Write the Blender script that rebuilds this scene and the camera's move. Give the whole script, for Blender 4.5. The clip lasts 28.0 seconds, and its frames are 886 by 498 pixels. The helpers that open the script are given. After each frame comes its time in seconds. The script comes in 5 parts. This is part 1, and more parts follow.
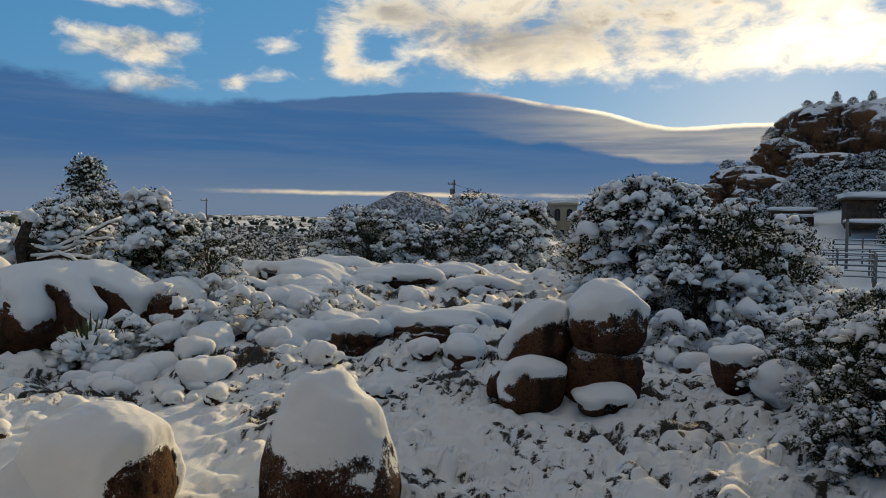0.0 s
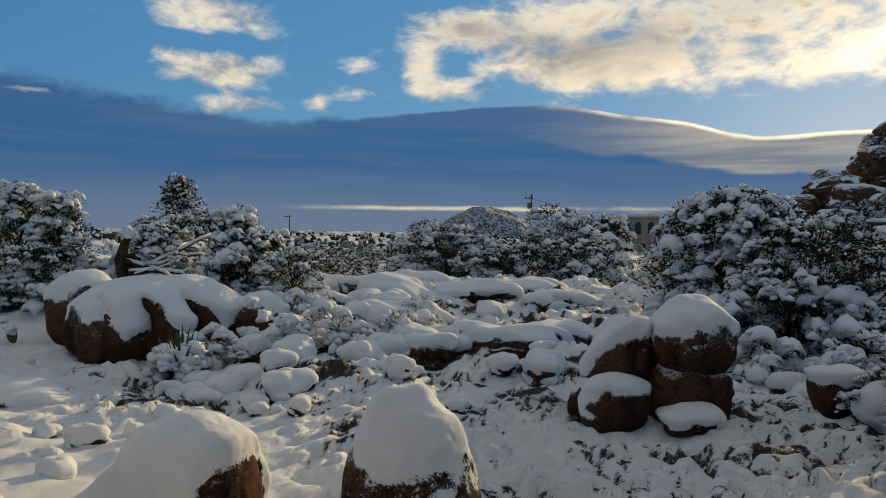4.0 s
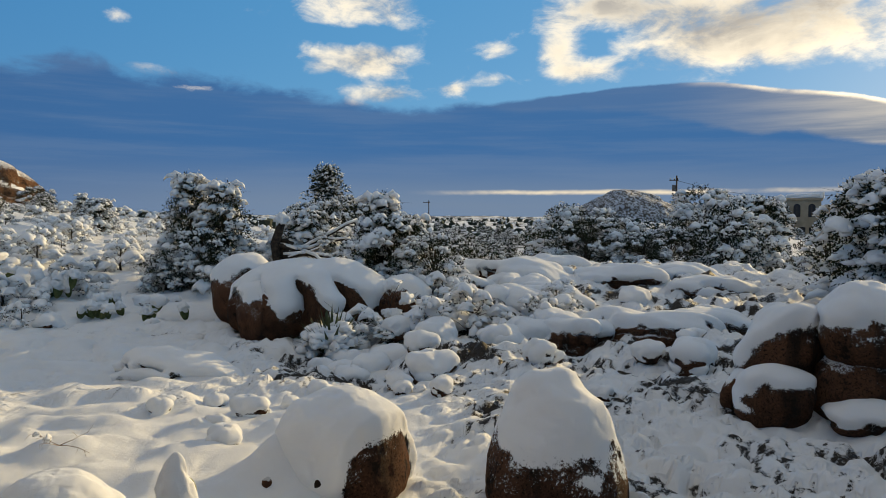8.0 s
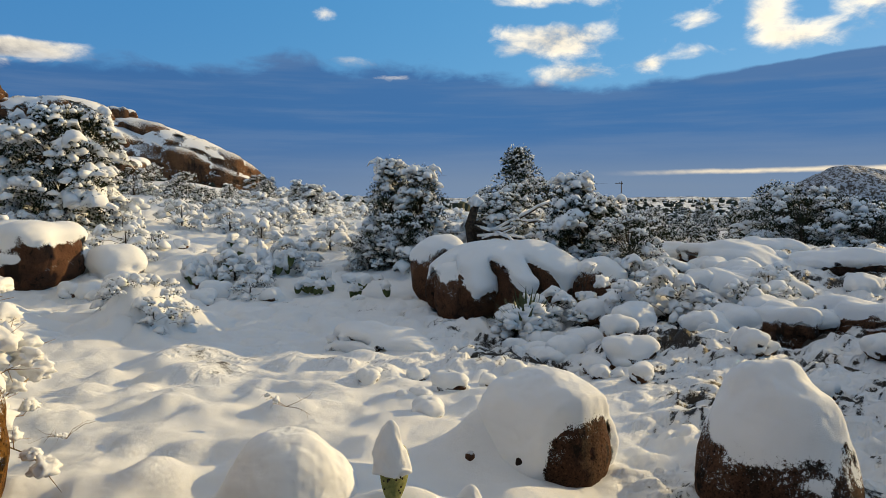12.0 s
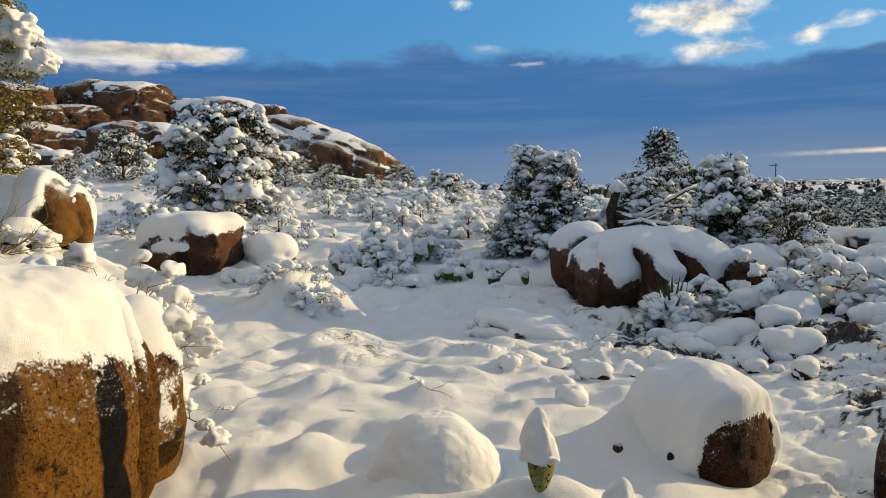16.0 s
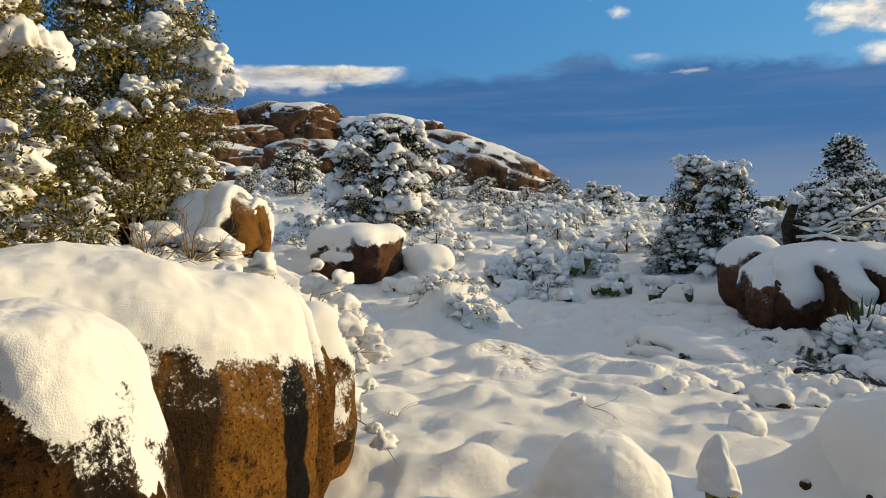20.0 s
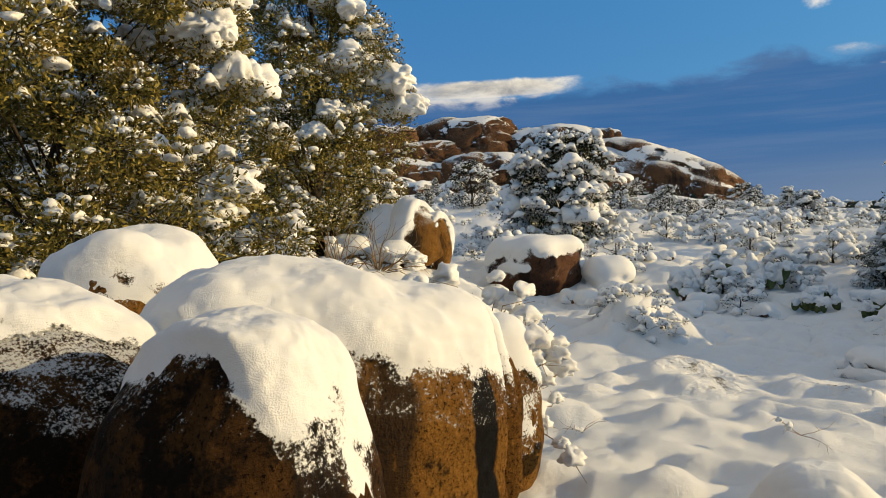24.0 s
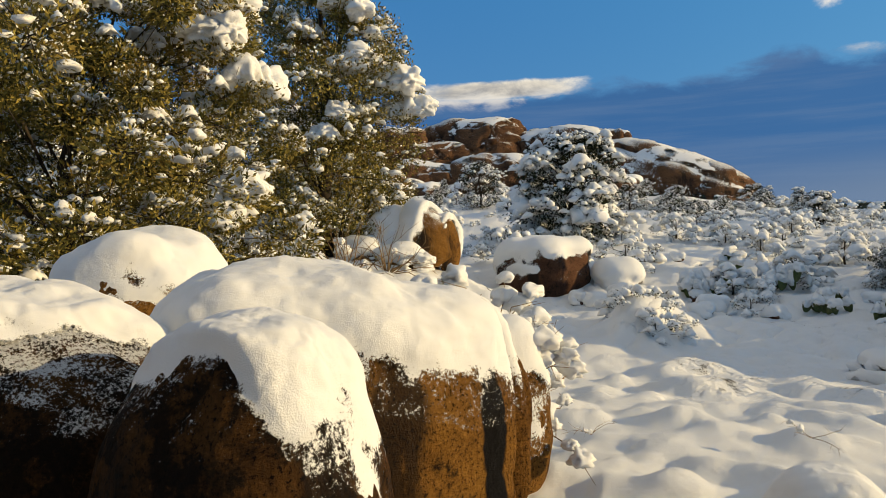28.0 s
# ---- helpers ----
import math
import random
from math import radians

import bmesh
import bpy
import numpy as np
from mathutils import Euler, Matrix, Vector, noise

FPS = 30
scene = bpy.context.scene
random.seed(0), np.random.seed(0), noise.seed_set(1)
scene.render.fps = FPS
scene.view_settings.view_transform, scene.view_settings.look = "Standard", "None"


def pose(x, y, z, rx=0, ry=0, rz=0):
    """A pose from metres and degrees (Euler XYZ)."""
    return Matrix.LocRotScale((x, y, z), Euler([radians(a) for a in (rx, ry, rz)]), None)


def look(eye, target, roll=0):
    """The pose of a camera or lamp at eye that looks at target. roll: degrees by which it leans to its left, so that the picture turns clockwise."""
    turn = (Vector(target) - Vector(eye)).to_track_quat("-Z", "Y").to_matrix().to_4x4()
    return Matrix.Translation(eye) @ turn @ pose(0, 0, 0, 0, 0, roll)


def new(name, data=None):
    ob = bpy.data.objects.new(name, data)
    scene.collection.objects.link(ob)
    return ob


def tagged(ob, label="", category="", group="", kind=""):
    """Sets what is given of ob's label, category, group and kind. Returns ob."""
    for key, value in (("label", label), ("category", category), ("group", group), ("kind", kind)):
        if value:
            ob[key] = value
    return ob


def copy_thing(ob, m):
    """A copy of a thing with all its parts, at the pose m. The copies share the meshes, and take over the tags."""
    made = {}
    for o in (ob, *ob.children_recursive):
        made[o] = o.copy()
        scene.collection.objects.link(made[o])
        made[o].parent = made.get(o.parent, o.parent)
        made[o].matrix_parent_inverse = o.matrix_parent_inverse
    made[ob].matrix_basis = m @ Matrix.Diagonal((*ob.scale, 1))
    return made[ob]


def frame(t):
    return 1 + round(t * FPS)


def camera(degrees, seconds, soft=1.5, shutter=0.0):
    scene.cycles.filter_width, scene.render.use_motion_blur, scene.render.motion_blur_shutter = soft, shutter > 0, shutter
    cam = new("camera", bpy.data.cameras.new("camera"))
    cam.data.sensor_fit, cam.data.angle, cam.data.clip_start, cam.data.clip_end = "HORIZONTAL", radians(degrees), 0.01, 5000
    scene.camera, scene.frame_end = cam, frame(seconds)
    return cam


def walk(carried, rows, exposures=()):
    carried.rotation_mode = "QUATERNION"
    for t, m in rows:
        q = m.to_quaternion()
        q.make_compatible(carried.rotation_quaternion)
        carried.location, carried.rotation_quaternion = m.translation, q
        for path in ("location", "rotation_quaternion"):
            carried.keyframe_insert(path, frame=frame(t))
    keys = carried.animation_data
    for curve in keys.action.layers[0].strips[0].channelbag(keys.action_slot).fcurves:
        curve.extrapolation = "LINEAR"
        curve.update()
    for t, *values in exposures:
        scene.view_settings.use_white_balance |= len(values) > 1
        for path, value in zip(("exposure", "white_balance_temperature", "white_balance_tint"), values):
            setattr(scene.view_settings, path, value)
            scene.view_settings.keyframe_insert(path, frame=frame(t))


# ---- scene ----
# The camera is held out and turned round a standing person. Rows: seconds, x, y, z from the eye's height, yaw, pitch, roll.
cam = camera(64.71, 28.0, soft=0.5)
EYE = 1.80
ROWS = [
    (0.0, 0.000, 0.270, 0.000, -0.00, -1.90, -0.80),
    (0.5, 0.002, 0.271, 0.000, -0.14, -1.90, -0.92),
    (1.0, 0.005, 0.272, 0.000, -0.30, -1.28, -1.08),
    (1.5, 0.007, 0.273, 0.001, -0.35, -0.47, -1.11),
    (2.0, 0.006, 0.274, 0.001, 0.20, -0.28, -0.75),
    (2.5, 0.001, 0.275, 0.001, 1.56, -0.17, -0.56),
    (3.0, -0.007, 0.276, 0.001, 3.52, -0.32, -0.55),
    (3.5, -0.012, 0.277, 0.002, 4.97, -0.62, -0.50),
    (5.5, -0.035, 0.293, -0.008, 10.78, -1.10, -0.58),
    (6.0, -0.041, 0.297, -0.011, 12.32, -1.19, -0.49),
    (6.5, -0.047, 0.300, -0.014, 13.83, -1.33, -0.39),
    (7.0, -0.053, 0.303, -0.016, 15.26, -1.74, -0.39),
    (7.5, -0.058, 0.300, -0.016, 16.24, -2.01, -0.25),
    (8.0, -0.064, 0.297, -0.016, 17.54, -2.08, -0.18),
    (8.5, -0.070, 0.293, -0.016, 18.66, -2.13, -0.10),
    (9.0, -0.075, 0.290, -0.016, 19.75, -2.27, -0.33),
    (9.5, -0.085, 0.285, -0.016, 21.66, -2.47, -0.41),
    (10.0, -0.094, 0.280, -0.016, 23.58, -2.96, -0.41),
    (10.5, -0.103, 0.274, -0.016, 25.63, -3.12, -0.33),
    (11.0, -0.117, 0.277, -0.020, 27.71, -3.28, -0.11),
    (11.5, -0.131, 0.279, -0.024, 30.12, -3.50, 0.10),
    (12.0, -0.148, 0.279, -0.028, 32.97, -3.51, 0.26),
    (12.5, -0.159, 0.282, -0.032, 34.47, -3.67, 0.34),
    (14.5, -0.199, 0.285, -0.044, 41.05, -3.85, 1.26),
    (15.0, -0.204, 0.281, -0.044, 42.07, -3.92, 1.21),
    (15.5, -0.209, 0.278, -0.044, 43.09, -4.34, 1.15),
    (16.0, -0.213, 0.274, -0.044, 44.12, -4.36, 1.17),
    (16.5, -0.220, 0.268, -0.043, 45.92, -4.23, 1.31),
    (17.0, -0.228, 0.261, -0.043, 48.02, -4.10, 1.36),
    (17.5, -0.233, 0.256, -0.043, 49.24, -4.01, 1.23),
    (18.0, -0.243, 0.249, -0.043, 50.68, -3.93, 1.28),
    (18.5, -0.254, 0.239, -0.042, 52.75, -3.78, 1.28),
    (19.0, -0.264, 0.230, -0.042, 54.29, -3.54, 1.18),
    (19.5, -0.273, 0.223, -0.042, 55.58, -3.20, 1.18),
    (20.0, -0.281, 0.217, -0.041, 56.54, -3.09, 1.12),
    (20.5, -0.290, 0.208, -0.041, 58.13, -2.98, 1.08),
    (21.0, -0.298, 0.202, -0.040, 59.10, -2.85, 1.28),
    (21.5, -0.304, 0.196, -0.040, 60.86, -2.57, 1.57),
    (23.5, -0.330, 0.167, -0.038, 68.69, -1.70, 1.88),
    (24.0, -0.336, 0.159, -0.037, 70.74, -1.79, 1.91),
    (24.5, -0.339, 0.152, -0.037, 72.28, -1.65, 1.95),
    (25.0, -0.339, 0.151, -0.037, 72.85, -1.56, 1.91),
    (25.5, -0.340, 0.151, -0.036, 73.01, -1.40, 1.86),
    (26.0, -0.340, 0.152, -0.036, 72.96, -1.53, 1.82),
    (26.5, -0.339, 0.154, -0.036, 72.59, -1.67, 1.73),
    (27.0, -0.338, 0.157, -0.035, 72.10, -1.68, 1.69),
    (27.5, -0.338, 0.159, -0.035, 71.79, -1.68, 1.71),
    (28.0, -0.337, 0.161, -0.035, 71.46, -1.68, 1.92),
]


def eye_pose(x, y, z, yaw, pitch, roll):
    a, b = radians(yaw), radians(pitch)
    eye = Vector((x, y, EYE + z))
    way = Vector((-math.sin(a) * math.cos(b), math.cos(a) * math.cos(b), math.sin(b)))
    return look(eye, eye + way, -roll)


EXPOSURE = [(0.0, 0.05, 7200, 10), (3.0, -0.10, 7200, 10), (6.0, 0.10, 7150, 10), (11.0, 0.37, 7050, 10), (17.0, 0.43, 7000, 10), (21.0, 0.33, 7000, 10), (28.0, 0.29, 7100, 10)]
walk(cam, [(t, eye_pose(*row)) for t, *row in ROWS], EXPOSURE)

# ---- light ----
SUN_AZ, SUN_EL = -26.0, 14.0


def way_to(az, el):
    a, e = radians(az), radians(el)
    return Vector((-math.sin(a) * math.cos(e), math.cos(a) * math.cos(e), math.sin(e)))


sun_data = bpy.data.lights.new("sun", "SUN")
sun_data.energy, sun_data.angle, sun_data.color = 3.55, radians(0.6), (1.0, 0.77, 0.41)
sun = new("sun", sun_data)
sun.matrix_world = look(way_to(SUN_AZ, SUN_EL) * 200, (0, 0, 0))


class Nodes:
    """Short hand for building node trees."""

    def __init__(self, tree):
        self.tree = tree

    def add(self, kind, **values):
        node = self.tree.nodes.new(kind)
        for key, value in values.items():
            node.inputs[key].default_value = value
        return node

    def put(self, socket, value):
        if isinstance(value, bpy.types.NodeSocket):
            self.tree.links.new(value, socket)
        elif value is not None:
            socket.default_value = value

    def math(self, op, a, b=None, c=None):
        node = self.tree.nodes.new("ShaderNodeMath")
        node.operation = op
        for socket, value in zip(node.inputs, (a, b, c)):
            self.put(socket, value)
        return node.outputs[0]

    def smooth(self, x, lo, hi):
        node = self.tree.nodes.new("ShaderNodeMapRange")
        node.interpolation_type = "SMOOTHSTEP"
        for i, value in enumerate((x, lo, hi, 0.0, 1.0)):
            self.put(node.inputs[i], value)
        return node.outputs[0]

    def mix(self, fac, a, b):
        node = self.tree.nodes.new("ShaderNodeMix")
        node.data_type = "RGBA"
        self.put(node.inputs[0], fac)
        for socket, value in ((node.inputs[6], a), (node.inputs[7], b)):
            if isinstance(value, tuple) and len(value) == 3:
                value = (*value, 1.0)
            self.put(socket, value)
        return node.outputs[2]

    def noise(self, vector, scale, detail=4.0, rough=0.55, dims="3D", distortion=0.0):
        node = self.tree.nodes.new("ShaderNodeTexNoise")
        node.noise_dimensions = dims
        self.put(node.inputs["Vector"], vector)
        node.inputs["Scale"].default_value = scale
        node.inputs["Detail"].default_value = detail
        node.inputs["Roughness"].default_value = rough
        node.inputs["Distortion"].default_value = distortion
        return node.outputs[0]

    def vec(self, x, y, z):
        node = self.tree.nodes.new("ShaderNodeCombineXYZ")
        for socket, value in zip(node.inputs, (x, y, z)):
            self.put(socket, value)
        return node.outputs[0]


def build_sky():
    world = bpy.data.worlds.new("winter_sky")
    scene.world = world
    world.use_nodes = True
    tree = world.node_tree
    tree.nodes.clear()
    n = Nodes(tree)
    coord = tree.nodes.new("ShaderNodeTexCoord").outputs["Generated"]
    split = tree.nodes.new("ShaderNodeSeparateXYZ")
    tree.links.new(coord, split.inputs[0])
    x, y, z = split.outputs
    az = n.math("MULTIPLY", n.math("ARCTAN2", n.math("MULTIPLY", x, -1.0), y), 57.2958)
    el = n.math("MULTIPLY", n.math("ARCSINE", z), 57.2958)
    sky = tree.nodes.new("ShaderNodeTexSky")
    sky.sky_type, sky.sun_disc = "NISHITA", False
    sky.sun_elevation, sky.sun_rotation = radians(SUN_EL), radians(-SUN_AZ)
    sky.air_density, sky.dust_density, sky.ozone_density = 1.0, 0.3, 2.0
    clear = n.add("ShaderNodeBackground", Strength=CLEAR)
    tree.links.new(n.mix(0.72, sky.outputs[0], n.mix(n.smooth(az, 15.0, 80.0), (0.30, 2.65, 6.0), (0.08, 1.75, 4.9))), clear.inputs[0])
    # soft cloud fields in degrees of azimuth and elevation
    big = n.noise(n.vec(n.math("MULTIPLY", az, 0.045), n.math("MULTIPLY", el, 0.16), 3.1), 1.0, 5.0, 0.55)
    fine = n.noise(n.vec(n.math("MULTIPLY", az, 0.13), n.math("MULTIPLY", el, 0.28), 7.7), 1.0, 7.0, 0.58, distortion=0.4)
    puff = n.noise(n.vec(n.math("MULTIPLY", az, 0.34), n.math("MULTIPLY", el, 0.62), 1.3), 1.0, 7.0, 0.6, distortion=0.35)
    wisp = n.noise(n.vec(n.math("MULTIPLY", az, 0.05), n.math("MULTIPLY", el, 0.75), 5.2), 1.0, 6.0, 0.6)

    def blob(a, e, wa, we, gain, sharp=2.0):
        u = n.math("POWER", n.math("ABSOLUTE", n.math("MULTIPLY", n.math("ADD", az, -a), 1.0 / wa)), sharp)
        v = n.math("POWER", n.math("ABSOLUTE", n.math("MULTIPLY", n.math("ADD", el, -e), 1.0 / we)), sharp)
        return n.math("MULTIPLY", n.math("EXPONENT", n.math("MULTIPLY", n.math("ADD", u, v), -1.0)), gain)

    def total(parts):
        out = parts[0]
        for p in parts[1:]:
            out = n.math("ADD", out, p)
        return out

    def along(stops):
        """A height in degrees that follows the azimuth from stop to stop."""
        ramp = tree.nodes.new("ShaderNodeValToRGB")
        ramp.color_ramp.interpolation = "CARDINAL"
        n.put(ramp.inputs[0], n.math("MULTIPLY", n.math("ADD", az, 60.0), 1.0 / 160.0))
        while len(ramp.color_ramp.elements) < len(stops):
            ramp.color_ramp.elements.new(0.5)
        for element, (a, e) in zip(ramp.color_ramp.elements, sorted(stops)):
            element.position = (a + 60.0) / 160.0
            element.color = (e / 20.0, e / 20.0, e / 20.0, 1.0)
        return n.math("MULTIPLY", ramp.outputs[0], 20.0)

    # high broken clouds, thick towards the sun
    ragged = n.math("ADD", n.math("MULTIPLY", n.math("SUBTRACT", fine, 0.5), 0.75), n.math("MULTIPLY", n.math("SUBTRACT", puff, 0.5), 0.75))
    cover = total([n.math("ADD", ragged, 0.22), blob(-18, 15.6, 22, 4.6, 0.46, 4.0), blob(-4, 13.6, 7.5, 2.3, 0.26), blob(8.3, 13.4, 1.9, 1.9, 0.42), blob(6.2, 11.9, 2.4, 0.8, 0.36), blob(5.0, 16.6, 6.5, 1.6, 0.42), blob(4.9, 14.1, 1.7, 1.1, -0.24),
                   blob(24.3, 12.9, 4.8, 1.35, 0.50, 4.0), blob(22.6, 10.3, 3.6, 1.1, 0.48), blob(24.5, 16.9, 5.5, 1.5, 0.42, 4.0), blob(13.4, 13.7, 1.6, 0.7, 0.36), blob(13.2, 11.5, 2.2, 0.9, 0.32), blob(16.7, 10.8, 1.5, 0.65, 0.42),
                   blob(34, 16.3, 3.2, 0.8, 0.26), blob(44.5, 16.6, 2.2, 0.8, 0.36), blob(42.6, 14.9, 1.3, 0.6, 0.30), blob(37.4, 10.25, 2.4, 0.32, 0.35), blob(40.4, 11.3, 2.4, 0.75, 0.34),
                   blob(66.5, 11.0, 7.6, 0.75, 0.60, 4.0), blob(68, 9.9, 10, 1.2, 0.26), blob(75, 24, 40, 9, -0.2), n.math("MULTIPLY", n.smooth(el, 26.0, 44.0), 0.5)])
    high = n.smooth(cover, 0.38, 0.82)
    glow = total([blob(-29.5, 13.2, 6.0, 3.0, 1.0), blob(-26, 13, 18, 4, 0.34)])
    tone = n.math("SUBTRACT", n.smooth(n.math("ADD", fine, n.math("MULTIPLY", puff, 0.45)), 0.50, 0.84), n.math("MULTIPLY", n.smooth(cover, 0.62, 0.95), total([0.35, blob(-12.5, 15.6, 7.0, 1.9, 0.9), blob(-20, 17.4, 6.0, 1.6, 0.8), blob(4, 17, 5, 1.4, 0.5)])))
    tone = n.math("MAXIMUM", tone, 0.0)
    white = n.mix(tone, (0.25, 0.26, 0.28), (0.88, 0.82, 0.69))
    white = n.mix(n.smooth(el, 25.0, 40.0), white, (0.36, 0.340, 0.305))
    lit = n.mix(n.math("MINIMUM", glow, 1.0), white, (1.9, 1.6, 1.1))
    # the dark bank along the horizon
    left = n.smooth(az, 6.0, 30.0)
    loose = n.math("ADD", 0.35, n.math("MULTIPLY", left, 2.3))
    edge = n.math("MULTIPLY", n.math("ADD", n.math("SUBTRACT", puff, 0.5), n.math("MULTIPLY", n.math("SUBTRACT", fine, 0.5), 0.6)), loose)
    top = n.math("ADD", total([edge, blob(44.9, 0, 2.0, 90, 0.85), blob(50, 0, 3.0, 90, 0.3)]), along([(-60, 7.2), (-24, 7.9), (-17.5, 7.9), (-13, 9.1), (-7, 10.1), (-2, 10.75), (5, 10.5), (13, 9.7), (23, 9.5), (32, 10.6), (45, 11.0), (52.5, 10.2), (57, 10.9), (66, 10.4), (100, 11.5)]))
    over = n.math("SUBTRACT", top, el)
    bank = n.smooth(over, n.math("SUBTRACT", -0.08, n.math("MULTIPLY", left, 0.55)), n.math("ADD", 0.12, n.math("MULTIPLY", left, 0.6)))
    rim = n.math("MULTIPLY", n.math("MULTIPLY", n.smooth(over, -0.2, 0.02), n.smooth(over, 0.42, 0.06)), n.math("MULTIPLY", n.smooth(az, 0.0, -9.0), n.smooth(fine, 0.25, 0.6)))
    streak = n.smooth(wisp, 0.40, 0.66)
    body = n.mix(n.smooth(el, 6.5, 1.0), (0.034, 0.117, 0.290), (0.125, 0.188, 0.295))
    body = n.mix(n.math("MULTIPLY", n.smooth(az, 28.0, 60.0), 0.55), body, (0.027, 0.096, 0.250))
    body = n.mix(n.math("MULTIPLY", streak, 0.30), body, (0.11, 0.180, 0.31))
    # its upper sheet, greyer and lit from behind on the sun's side
    brim = n.math("ADD", along([(-60, 4.2), (-22, 4.85), (-16, 5.1), (-10, 6.4), (-5, 6.9), (0, 8.2), (6, 8.9), (14, 9.2), (40, 12.5), (100, 14)]), n.math("MULTIPLY", n.math("SUBTRACT", puff, 0.5), 0.9))
    veil = n.math("MULTIPLY", n.smooth(n.math("SUBTRACT", el, brim), -0.10, 0.45), n.math("ADD", 0.14, n.math("MULTIPLY", n.smooth(az, 2.0, -16.0), 0.72)))
    body = n.mix(veil, body, n.mix(n.math("MULTIPLY", n.smooth(wisp, 0.3, 0.75), n.smooth(az, 6.0, -20.0)), (0.155, 0.195, 0.265), (0.52, 0.49, 0.44)))
    slit_edge = n.math("ADD", el, n.math("MULTIPLY", n.math("SUBTRACT", puff, 0.5), 0.35))
    slit = n.math("MULTIPLY", n.math("MULTIPLY", n.smooth(slit_edge, 2.25, 2.5), n.smooth(slit_edge, 2.80, 2.52)), n.math("MULTIPLY", n.math("MULTIPLY", n.smooth(az, 21.0, 12.0), n.smooth(az, -26.0, -12.0)), n.math("MULTIPLY", n.smooth(fine, 0.30, 0.62), 0.75)))
    body = n.mix(slit, body, (0.80, 0.70, 0.52))
    body = n.mix(n.math("MULTIPLY", rim, 0.85), body, (1.5, 1.3, 0.95))
    # grey puffs and white tops that stand before the bank
    front = n.math("MULTIPLY", n.smooth(n.math("ADD", ragged, total([0.2, blob(22.6, 10.0, 3.8, 0.9, 0.5), blob(66.5, 10.9, 7.4, 0.8, 0.55, 4.0), blob(68, 9.8, 9.0, 1.3, 0.30), blob(37.4, 10.25, 2.3, 0.3, 0.3)])), 0.44, 0.72), n.smooth(az, 14.0, 18.0))
    colour = n.mix(n.math("DIVIDE", bank, n.math("ADD", n.math("ADD", bank, n.math("MULTIPLY", high, n.math("SUBTRACT", 1.0, bank))), 0.001)), lit, n.mix(front, body, n.mix(n.smooth(el, 8.5, 11.0), body, n.mix(tone, (0.28, 0.33, 0.42), (0.66, 0.64, 0.60)))))
    cloud = n.add("ShaderNodeBackground", Strength=CLOUD)
    tree.links.new(colour, cloud.inputs[0])
    both = tree.nodes.new("ShaderNodeMixShader")
    n.put(both.inputs[0], n.math("MAXIMUM", high, bank))
    tree.links.new(clear.outputs[0], both.inputs[1])
    tree.links.new(cloud.outputs[0], both.inputs[2])
    out = tree.nodes.new("ShaderNodeOutputWorld")
    tree.links.new(both.outputs[0], out.inputs[0])


CLEAR, CLOUD = 0.095, 1.1
build_sky()


# ---- materials ----
def material(name):
    m = bpy.data.materials.new(name)
    m.use_nodes = True
    tree = m.node_tree
    tree.nodes.clear()
    n = Nodes(tree)
    shader = tree.nodes.new("ShaderNodeBsdfPrincipled")
    out = tree.nodes.new("ShaderNodeOutputMaterial")
    tree.links.new(shader.outputs[0], out.inputs[0])
    where = tree.nodes.new("ShaderNodeTexCoord").outputs["Object"]
    return m, n, shader, where


def bump(n, shader, height, strength, distance):
    node = n.add("ShaderNodeBump", Strength=strength, Distance=distance)
    n.put(node.inputs["Height"], height)
    n.put(shader.inputs["Normal"], node.outputs[0])


def up_facing(n):
    geo = n.tree.nodes.new("ShaderNodeNewGeometry")
    split = n.tree.nodes.new("ShaderNodeSeparateXYZ")
    n.tree.links.new(geo.outputs["Normal"], split.inputs[0])
    return split.outputs[2]


SNOW_A, SNOW_B = (0.74, 0.755, 0.77), (0.84, 0.845, 0.845)


def snow_colour(n, where):
    return n.mix(n.noise(where, 3.0, 3.0), SNOW_A, SNOW_B)


def snow_relief(n, where):
    coarse = n.noise(where, 21.0, 3.0, 0.55)
    grain = n.noise(where, 170.0, 2.0, 0.7)
    return n.math("ADD", coarse, n.math("MULTIPLY", grain, 0.7))


def make_snow():
    m, n, s, w = material("snow")
    n.put(s.inputs["Base Color"], snow_colour(n, w))
    s.inputs["Roughness"].default_value = 0.75
    s.inputs["Specular IOR Level"].default_value = 0.25
    bump(n, s, snow_relief(n, w), 0.35, 0.015)
    return m


